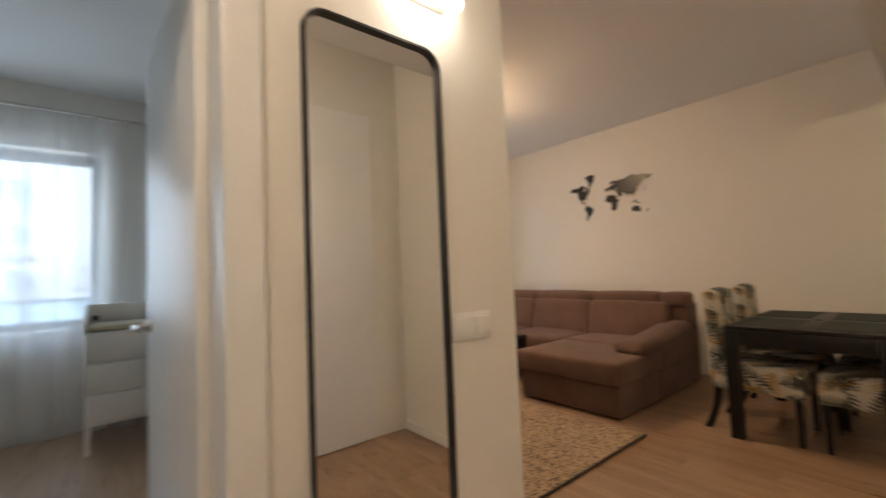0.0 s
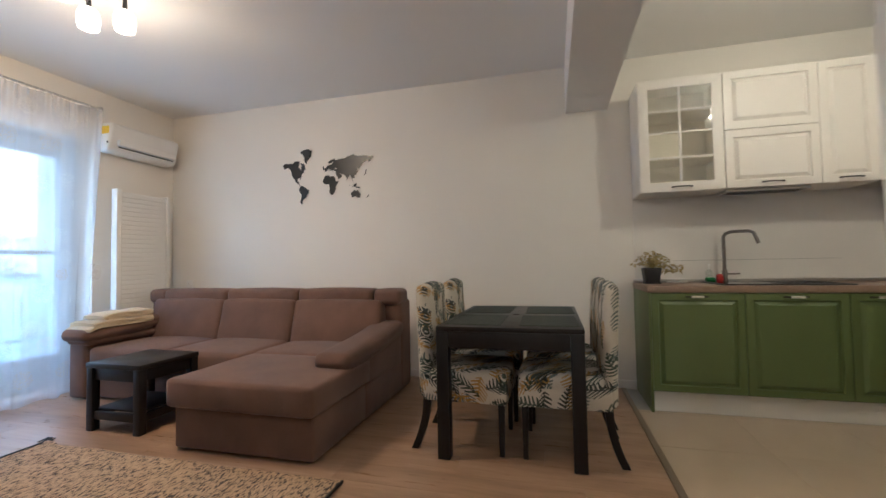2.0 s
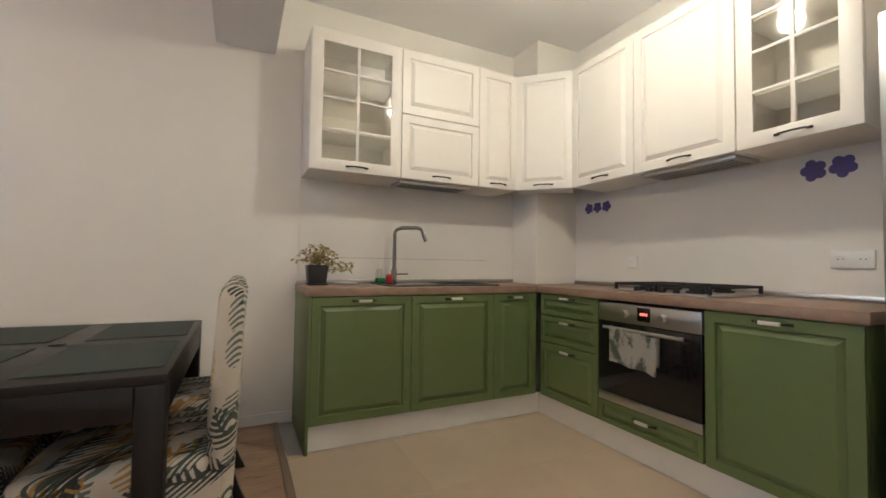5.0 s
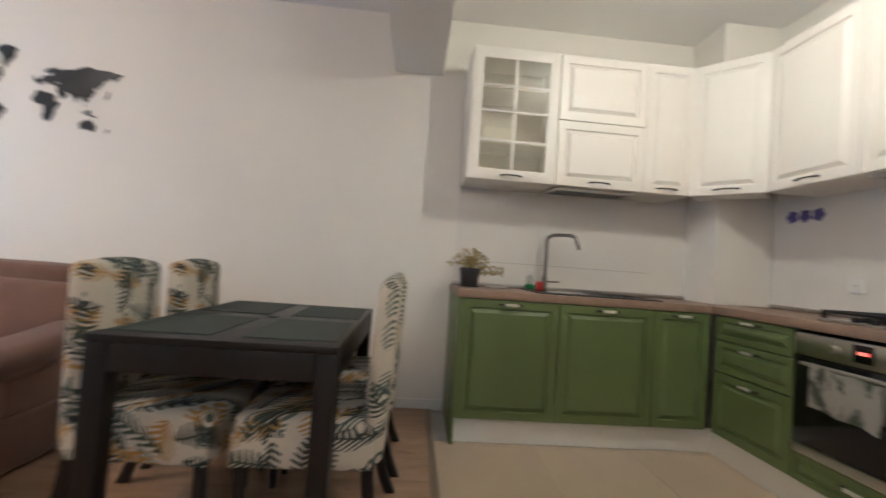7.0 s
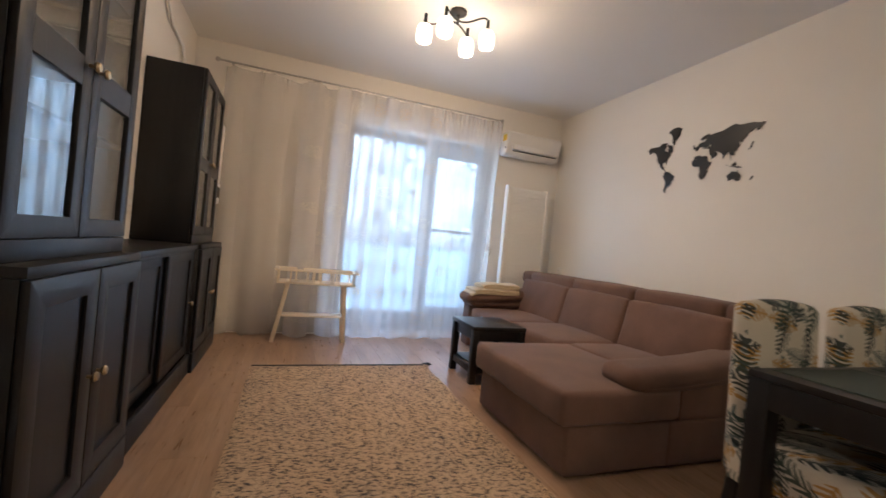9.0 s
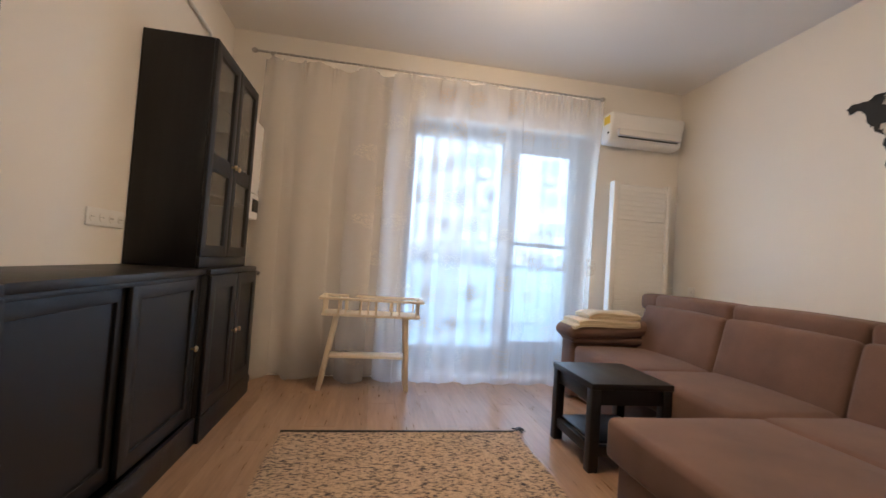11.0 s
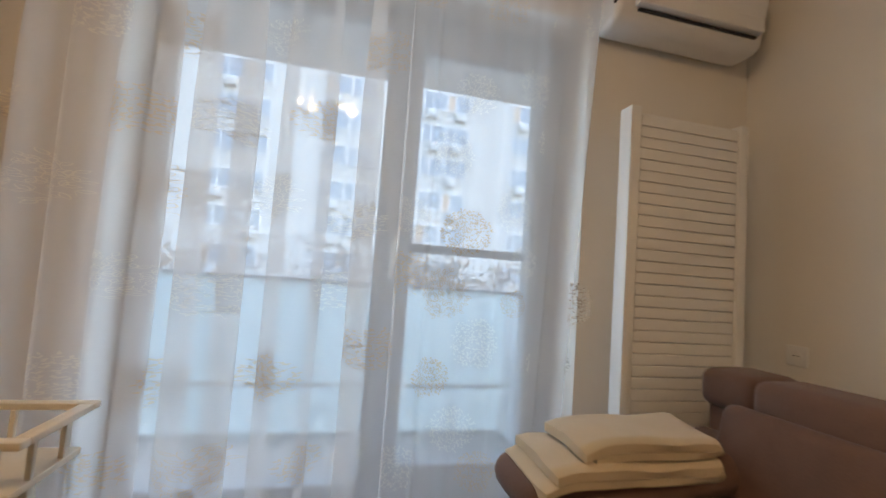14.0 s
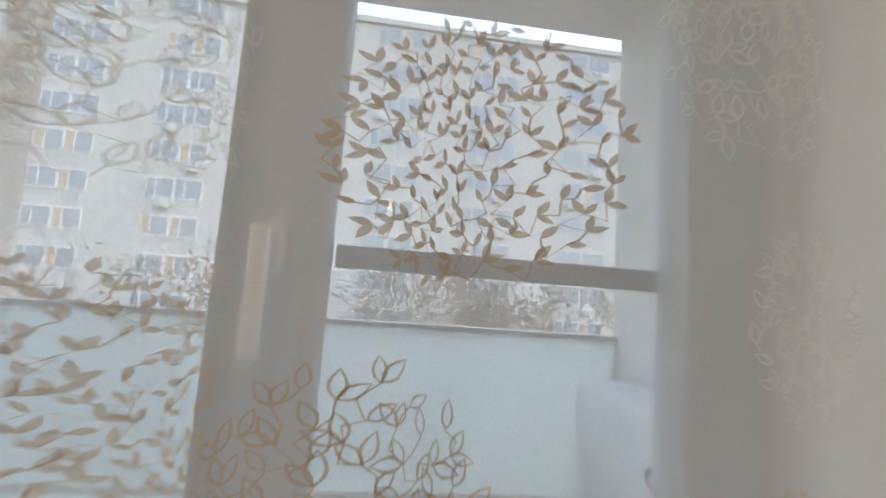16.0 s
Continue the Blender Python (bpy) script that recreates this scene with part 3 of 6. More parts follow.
def blanket(x0, x1, y0, y1, z, layers, label):
    """A soft cloth folded to and fro along x, lying on what is under it."""
    t = thing("folded_blanket", label, "blanket", ((x0 + x1) / 2, (y0 + y1) / 2, z))
    hx, hy, gap, thick = (x1 - x0) / 2, (y1 - y0) / 2, 0.030, 0.013
    line = []
    for n in range(layers):
        way = 1 if n % 2 == 0 else -1
        short = 0.018 * math.sin(n * 2.3 + z * 40)
        for k in range(15):
            s = -1 + 2 * k / 14
            line.append((way * s * (hx - 0.02 - abs(short)) + short, 0.017 + n * gap))
        if n < layers - 1:
            for k in range(1, 6):
                a = -math.pi / 2 + math.pi * k / 6
                line.append((way * (hx - 0.02 - abs(short) + math.cos(a) * gap / 2) + short, 0.017 + (n + 0.5) * gap + math.sin(a) * gap / 2))
    loop = []
    for side in (1, -1):
        run_of = range(len(line)) if side == 1 else range(len(line) - 1, -1, -1)
        for k in run_of:
            a, c = line[max(0, k - 1)], line[min(len(line) - 1, k + 1)]
            d = math.hypot(c[0] - a[0], c[1] - a[1])
            nx, nz = -(c[1] - a[1]) / d * side, (c[0] - a[0]) / d * side
            loop.append((line[k][0] + nx * thick, line[k][1] + nz * thick))
    b = bmesh.new()
    cols = []
    count = 14
    for j in range(count + 1):
        y = -hy + 2 * hy * j / count
        edge = max(0.0, abs(y) / hy - 0.86) / 0.14
        col = []
        for px, pz in loop:
            w = noise.noise(Vector((px * 7, y * 7, pz * 5 + z * 3)))
            h = max(0.002, pz) + 0.012 * w * min(1.0, pz / 0.05) - 0.012 * edge * edge * min(1.0, pz / 0.05)
            droop = max(0.0, -px - hx + 0.13)
            h -= 2.2 * droop * droop
            col.append(b.verts.new((px * (1 - 0.03 * edge) + 0.008 * w, y + 0.010 * noise.noise(Vector((px * 6, pz * 30, 4.0))), h)))
        cols.append(col)
    m = len(loop)
    for c0, c1 in zip(cols, cols[1:]):
        for k in range(m):
            b.faces.new((c0[k], c0[(k + 1) % m], c1[(k + 1) % m], c1[k]))
    half = m // 2
    for col, flip in ((cols[0], False), (cols[-1], True)):
        for k in range(half - 1):
            q = (col[k], col[m - 1 - k], col[m - 2 - k], col[k + 1])
            b.faces.new(q[::-1] if flip else q)
    bmesh.ops.recalc_face_normals(b, faces=b.faces[:])
    part("cloth", b, BLANKET, t)


blanket(4.31, 4.94, 4.53, 4.82, 0.612, 2, "cream folded blanket lying on the sofa arm")
blanket(4.44, 4.93, 4.55, 4.80, 0.674, 2, "cream folded throw on top of the blanket")


def coffee_table():
    t = thing("coffee_table", "small black-brown wooden coffee table with lower shelf", "coffee table", (4.122, 3.675, 0))
    w = 0.242
    part("tabletop", box(-w, w, -w, w, 0.435, 0.47, 0.004), BLACKTOP, t)
    for x in (-1, 1):
        for y in (-1, 1):
            part("leg", box(x * (w - 0.032) - 0.0275, x * (w - 0.032) + 0.0275, y * (w - 0.032) - 0.0275, y * (w - 0.032) + 0.0275, 0, 0.435, 0.004), BLACKWOOD, t)
    for y in (-1, 1):
        part("apron", box(-w + 0.060, w - 0.060, y * (w - 0.032) - 0.011, y * (w - 0.032) + 0.011, 0.35, 0.434, 0.002), BLACKWOOD, t)
        part("stretcher", box(-w + 0.060, w - 0.060, y * (w - 0.032) - 0.014, y * (w - 0.032) + 0.014, 0.08, 0.135, 0.002), BLACKWOOD, t)
        part("apron", box(y * (w - 0.032) - 0.011, y * (w - 0.032) + 0.011, -w + 0.060, w - 0.060, 0.35, 0.434, 0.002), BLACKWOOD, t)
        part("stretcher", box(y * (w - 0.032) - 0.014, y * (w - 0.032) + 0.014, -w + 0.060, w - 0.060, 0.08, 0.135, 0.002), BLACKWOOD, t)
    part("shelf", box(-w + 0.046, w - 0.046, -w + 0.046, w - 0.046, 0.137, 0.152, 0.002), BLACKTOP, t)


coffee_table()


def rug():
    b = bmesh.new()
    nx, ny = 48, 72
    grid = [[None] * (ny + 1) for _ in range(nx + 1)]
    for i in range(nx + 1):
        for j in range(ny + 1):
            x, y = 2.23 + 1.44 * i / nx, 1.82 + 2.13 * j / ny
            edge = min(i, nx - i, j, ny - j)
            wob = 0.010 * noise.noise(Vector((x * 3, y * 3, 5))) if edge == 0 else 0.0
            z = 0.014 + 0.003 * noise.noise(Vector((x * 9, y * 9, 1))) - (0.008 if edge == 0 else 0)
            if i == nx and j > ny - 4:
                z += 0.012
            grid[i][j] = b.verts.new((x + wob, y + wob, z))
    for i in range(nx):
        for j in range(ny):
            b.faces.new((grid[i][j], grid[i + 1][j], grid[i + 1][j + 1], grid[i][j + 1]))
    geo = bmesh.ops.extrude_face_region(b, geom=b.faces[:])
    for v in geo["geom"]:
        if isinstance(v, bmesh.types.BMVert):
            v.co.z = 0.001
    t = part("rug", b, RUG)
    tagged(t, "beige woven rug with dark flecks lying on the laminate", "rug")
    rnd = random.Random(4)
    b = tube([(3.66, 3.95, 0.012), (3.70, 3.985, 0.016), (3.715, 4.0, 0.012)], 0.009, 8)
    for k in range(9):
        a = rnd.uniform(0, 6.28)
        tube([(3.70, 3.985, 0.014), (3.70 + 0.045 * math.cos(a), 3.985 + 0.045 * math.sin(a), 0.006)], 0.0035, 6, b)
    part("tassel", b, BLACKPL, t, "dark knotted corner tassel")
    b = box(2.235, 3.665, 1.812, 1.826, 0.001, 0.016, 0.004)
    part("hem", b, DARKIN, t, "dark bound hem")
    part("hem", box(2.235, 3.665, 3.944, 3.958, 0.001, 0.016, 0.004), DARKIN, t, "dark bound hem")


rug()


def panel_door(w, h, mat, parent, m, knob=None, frame=0.075, glass=False, thick=0.02, rails=()):
    """A framed door in local x (width), z (height), front towards -y."""
    door = part("door", rim(0, w, 0, h, frame, -thick, 0, 0.002, m=m), mat, parent)
    for z0, z1 in rails:
        part("cross_rail", box(frame - 0.001, w - frame + 0.001, -thick + 0.0008, -0.0005, z0, z1, 0.002, 1, m=m), mat, door)
    if glass:
        p = part("pane", box(frame - 0.004, w - frame + 0.004, -0.010, -0.006, frame, h - frame, m=m), CABGLASS, door, smooth=False)
        p.visible_shadow = False
    else:
        part("panel", box(frame - 0.004, w - frame + 0.004, -0.008, -0.001, frame - 0.004, h - frame + 0.004, m=m), mat, door)
    if knob:
        b = turned(((0.006, 0), (0.006, 0.014), (0.014, 0.018), (0.017, 0.024), (0.013, 0.031), (0.004, 0.033)), 16, m=m @ pose(knob[0], -thick, knob[1], 90))
        part("knob", b, BRASS, door, "round aged brass knob")
    return door


def sideboards():
    # local x along world +y, front towards world +x
    def place(y, x):
        return Matrix.Translation((x, y, 0)) @ pose(0, 0, 0, 0, 0, 90)

    def base(y0, y1, front, label, sliding):
        w = y1 - y0
        t = thing("sideboard", label, "sideboard", (front, y0, 0), 90)
        back = front - 1.39
        part("carcass", rim(0, w, 0.0, 0.898, 0.02, 0.002, back - 0.002, 0.002), BLACKWOOD, t)
        part("back_board", box(0.019, w - 0.019, back - 0.014, back - 0.004, 0.019, 0.879), BLACKWOOD, t)
        part("shelf", box(0.021, w - 0.021, 0.06, back - 0.015, 0.12, 0.14), DARKIN, t)
        part("top", box(-0.004, w + 0.004, -0.014, back, 0.899, 0.930, 0.003), BLACKTOP, t)
        part("plinth", box(-0.003, w + 0.003, -0.022, 0.0, 0.0, 0.140, 0.004), BLACKWOOD, t)
        if sliding:
            panel_door(w / 2 - 0.01, 0.745, BLACKWOOD, t, pose(0.022, 0.05, 0.148), None, 0.07)
            panel_door(w / 2 - 0.01, 0.745, BLACKWOOD, t, pose(w / 2 - 0.012, 0.024, 0.148), (w / 2 - 0.05, 0.37), 0.07)
        else:
            panel_door(w / 2 - 0.003, 0.750, BLACKWOOD, t, pose(0.001, 0.0, 0.145), (w / 2 - 0.035, 0.39), 0.08)
            panel_door(w / 2 - 0.003, 0.750, BLACKWOOD, t, pose(w / 2 + 0.002, 0.0, 0.145), (0.035, 0.39), 0.08)

    base(1.712, 2.525, 1.828, "black-brown wooden two-door sideboard with brass knobs", False)
    base(2.533, 3.795, 1.806, "black-brown wooden sideboard with sliding panel doors", True)
    base(3.803, 4.680, 1.828, "black-brown wooden two-door sideboard beside the boiler corner", False)

    def hutch(y0, y1, front, label):
        w, z0, z1 = y1 - y0, 0.931, 2.20
        t = thing("glass_cabinet", label, "cabinet", (front, y0, z0), 90)
        back, h = front - 1.393, z1 - z0
        part("carcass", rim(0, w, 0, h, 0.022, 0.002, back, 0.002), BLACKWOOD, t)
        part("back_board", box(0.021, w - 0.021, back - 0.012, back - 0.002, 0.021, h - 0.021), BLACKWOOD, t)
        part("plinth", box(-0.002, w + 0.002, -0.018, 0.0, 0.0, 0.06, 0.002), BLACKWOOD, t)
        for z in (0.42, 0.66, 0.95):
            part("shelf", box(0.021, w - 0.021, 0.01, back - 0.014, z, z + 0.014, 0.001), DARKIN, t)
        for x, k in ((0.001, w / 2 - 0.035), (w / 2 + 0.002, 0.035)):
            panel_door(w / 2 - 0.003, h - 0.065, BLACKWOOD, t, pose(x, 0.0, 0.063), (k, 0.565), 0.065, True, rails=((0.49, 0.585),))

    hutch(1.715, 2.525, 1.756, "tall black-brown glass-door cabinet standing on the sideboard")
    hutch(3.825, 4.635, 1.752, "tall black-brown glass-door cabinet near the window")


sideboards()


def small_switch(name, m, w, h, rockers, label):
    """A plate in local x, z with its front towards -y."""
    t = thing(name, label, "switch")
    t.matrix_world = m
    part("plate", box(-w / 2, w / 2, -0.009, 0, -h / 2, h / 2, 0.003), WHITEPL, t)
    s = w / rockers
    for k in range(rockers):
        c = -w / 2 + s * (k + 0.5)
        if "socket" in name:
            b = turned(((0.021, 0), (0.021, 0.002), (0.017, 0.0022)), 20, m=pose(c, -0.009, 0, 90))
            part("socket_ring", b, TRIM, t)
            for d in (-0.009, 0.009):
                part("contact_hole", turned(((0.0026, 0), (0.0026, 0.0012)), 10, m=pose(c + d, -0.0112, 0, 90)), BLACKPL, t)
        else:
            part("rocker", box(c - s * 0.42, c + s * 0.42, -0.013, -0.009, -h * 0.34, h * 0.34, 0.002), WHITEPL, t)
    return t


small_switch("wall_socket", pose(1.39, 3.66, 1.155, 0, 0, 90), 0.29, 0.085, 4, "white four-gang wall socket above the sideboard")
small_switch("light_switch", pose(1.615, 1.36, 1.035), 0.155, 0.085, 2, "white double light switch beside the mirror")
small_switch("light_switch", pose(2.617, 0.12, 1.0, 0, 0, 180), 0.085, 0.085, 1, "white light switch on the end of the wall")
small_switch("wall_socket", pose(5.68, 4.89, 0.935, 0, 0, -90), 0.085, 0.085, 1, "white wall socket above the sofa back")
small_switch("wall_socket", pose(4.77, -2.148, 1.11, 0, 0, 180), 0.085, 0.085, 1, "white wall socket beside the hob")
small_switch("wall_socket", pose(3.56, -2.148, 1.12, 0, 0, 180), 0.16, 0.085, 2, "white double wall socket by the fridge")
b = box(1.80, 1.90, 5.138, 5.15, 1.81, 1.93, 0.002)
vent = tagged(part("vent_grille", b, TRIM), "small square vent grille with dark slots", "vent")
for k in range(6):
    part("slot", box(1.812, 1.888, 5.134, 5.138, 1.825 + k * 0.016, 1.833 + k * 0.016), BLACKPL, vent)


def boiler():
    t = thing("wall_boiler", "white wall-hung gas boiler with dark display strip", "boiler", (1.392, 4.74, 1.29))
    part("casing", box(0, 0.345, 0, 0.375, 0.20, 0.76, 0.012), WHITEPL, t)
    part("lower_panel", box(0, 0.350, 0, 0.375, 0.0, 0.195, 0.012), WHITEPL, t)
    part("display", box(0.349, 0.353, 0.055, 0.345, 0.055, 0.155, 0.001), BLACKGLASS, t)
    part("badge", box(0.345, 0.347, 0.19, 0.26, 0.222, 0.236), GREYPL, t)
    part("flue", tube([(0.17, 0.19, 0.75), (0.17, 0.19, 0.84), (0.18, 0.23, 0.875), (0.20, 0.40, 0.885)], 0.045, 18), WHITEPL, t)
    for k, y in enumerate((0.06, 0.13, 0.20, 0.28)):
        part("pipe", tube([(0.14, y, 0.0), (0.14, y, -0.16), (0.10, y, -0.22), (0.012, y, -0.26)], 0.009, 10), CHROME if k % 2 else BRASS, t)
    part("valve", turned(((0.016, 0), (0.022, 0.012), (0.016, 0.03)), 12, m=pose(0.155, 0.13, -0.15, 0, 90)), REDPL, t, "red tap valve")
    part("pump", turned(((0.03, 0), (0.036, 0.02), (0.03, 0.07)), 14, m=pose(0.12, 0.07, -0.12)), BLACKPL, t)


boiler()
tagged(part("heating_pipe", tube([(1.415, 4.05, 2.90), (1.415, 4.05, 2.75), (1.415, 4.25, 2.62), (1.415, 4.60, 2.60), (1.415, 4.80, 2.30), (1.415, 4.80, 2.06)], 0.013, 10), WHITEPL), "white painted pipe run on the wall", "pipe")


def vacuum():
    t = thing("upright_vacuum", "dark grey upright vacuum cleaner leaning beside the sideboard", "vacuum cleaner", (1.68, 4.86, 0))
    part("head", box(-0.12, 0.12, -0.07, 0.07, 0.0, 0.065, 0.02, 3), GREYPL, t)
    part("body", turned(((0.04, 0), (0.06, 0.03), (0.062, 0.38), (0.045, 0.43)), 18, m=pose(-0.02, 0.02, 0.06, 0, -3, 0)), BLACKPL, t)
    part("tube", tube([(-0.04, 0.03, 0.45), (-0.06, 0.04, 0.82)], 0.018, 12), GREYPL, t)
    part("handle", tube([(-0.06, 0.04, 0.82), (-0.03, 0.04, 0.89), (0.05, 0.05, 0.90), (0.13, 0.05, 0.86)], 0.017, 12), GREYPL, t)
    part("hose", tube([(-0.02, 0.02, 0.46), (0.06, 0.03, 0.6), (0.05, 0.04, 0.76), (-0.03, 0.04, 0.84)], 0.014, 10), BLACKPL, t)


vacuum()


def changing_stand():
    t = thing("changing_stand", "cream wooden changing stand with low spindle rail", "stand", (2.715, 4.78, 0))
    part("tray", box(-0.375, 0.375, -0.145, 0.125, 0.592, 0.612, 0.004), CREAM, t)
    for y in (-0.150, 0.130):
        part("rail", box(-0.40, 0.40, y - 0.018, y + 0.018, 0.715, 0.735, 0.005), CREAM, t)
    for s in (-1, 1):
        part("rail", box(s * 0.382 - 0.018, s * 0.382 + 0.018, -0.132, 0.112, 0.715, 0.735, 0.005), CREAM, t)
    for y in (-0.138, 0.118):
        for x in (-0.36, -0.25, -0.20, -0.09, -0.03, 0.03, 0.15, 0.21, 0.34):
            part("spindle", box(x - 0.007, x + 0.007, y - 0.007, y + 0.007, 0.612, 0.717, 0.002, 1), CREAM, t)
    for s in (-1, 1):
        for y in (-0.07, 0.05):
            part("spindle", box(s * 0.368 - 0.007, s * 0.368 + 0.007, y - 0.007, y + 0.007, 0.612, 0.717, 0.002, 1), CREAM, t)
    for sx in (-1, 1):
        for y0, y1 in ((-0.10, -0.03), (0.075, 0.125)):
            b = box(-0.019, 0.019, -0.018, 0.018, 0, 0.600, 0.004)
            for v in b.verts:
                k = v.co.z / 0.600
                v.co.x += sx * (0.342 - 0.075 * k) - 0.03 * (1 - k)
                v.co.y += y1 + (y0 - y1) * k
            part("leg", b, CREAM, t)
    part("shelf", box(-0.325, 0.295, -0.075, 0.085, 0.262, 0.280, 0.003), CREAM, t)


changing_stand()


def radiator():
    t = thing("panel_radiator", "tall white ladder-front wall radiator", "radiator", (4.865, 4.95, 0.33))
    w, h = 0.60, 1.60
    part("side_panel", box(0, 0.050, 0.0, 0.075, 0, h, 0.006), WHITEPL, t)
    part("side_panel", box(w - 0.045, w, 0.0, 0.075, 0, h - 0.005, 0.006), WHITEPL, t)
    part("back_plate", box(0.050, w - 0.045, 0.019, 0.072, 0.0, h - 0.02, 0.004), WHITEPL, t)
    n = 33
    for k in range(n):
        z = 0.02 + (h - 0.05) * k / n
        part("slat", box(0.056, w - 0.046, 0.010, 0.019, z, z + (h - 0.05) / n - 0.0035, 0.002, 1), WHITEPL, t)
    for z in (0.30, 1.20):
        part("bracket", box(0.24, 0.36, 0.072, 0.1985, z, z + 0.05, 0.004), WHITEPL, t)


radiator()


def air_conditioner():
    t = thing("air_conditioner", "white wall-mounted split air conditioner with yellow sticker", "air conditioner", (4.79, 5.148, 2.30))
    w = 0.78
    b = box(0, w, -0.215, 0, 0, 0.285, 0.035, 4)
    for v in b.verts:
        if v.co.z < 0.12 and v.co.y < -0.1:
            v.co.y += 0.075 * (1 - v.co.z / 0.12) ** 1.5
    part("housing", b, WHITEPL, t)
    part("air_slot", box(0.10, w - 0.06, -0.186, -0.150, 0.050, 0.058), BLACKPL, t)
    part("flap", box(0.08, w - 0.05, -0.219, -0.180, 0.062, 0.125, 0.006), WHITEPL, t)
    part("sticker", box(-0.003, 0.001, -0.185, -0.09, 0.17, 0.245), YELLOW, t, "yellow energy sticker")
    part("sensor_eye", turned(((0.012, 0), (0.010, 0.004)), 14, m=pose(0.004, -0.16, 0.085, 0, -90)), BLACKGLASS, t)
    part("cable", tube([(w - 0.03, -0.05, 0.25), (w + 0.03, -0.045, 0.23), (w + 0.045, -0.03, 0.12), (w + 0.01, -0.03, 0.03), (w - 0.10, -0.03, 0.012)], 0.004, 8), GREYPL, t)


air_conditioner()


def ceiling_lamp():
    t = thing("ceiling_lamp", "dark metal ceiling lamp with four lit opal shades", "ceiling lamp", (3.50, 3.47, H))
    o = Vector((3.50, 3.47, H))
    part("canopy", turned(((0.065, 0), (0.065, -0.02), (0.05, -0.03), (0.012, -0.033), (0.010, -0.10)), 24), DARKMETAL, t)
    for k, (a, c) in enumerate(((0, 2), (1, 3))):
        pts = []
        pa, pc = Vector(SHADES[a]) - o, Vector(SHADES[c]) - o
        for n in range(13):
            s = n / 12
            p = pa.lerp(pc, s)
            p.z = -0.10 - 0.03 * math.cos(s * 6.28 + k * 3.14) + 0.01 * k
            p.y += 0.05 * math.sin(s * 6.28)
            pts.append(p)
        part("arm", tube(pts, 0.007, 10), DARKMETAL, t)
    for s in SHADES:
        p = Vector(s) - o
        part("holder", turned(((0.012, 0.15), (0.014, 0.08), (0.027, 0.073), (0.027, 0.065)), 18, m=Matrix.Translation(p)), DARKMETAL, t)
        b = turned(((0.026, 0.068), (0.045, 0.058), (0.057, 0.03), (0.061, -0.015), (0.055, -0.060), (0.049, -0.065)), 24, m=Matrix.Translation(p))
        part("shade", b, SHADE_GLOW, t, "lit opal glass shade")


ceiling_lamp()


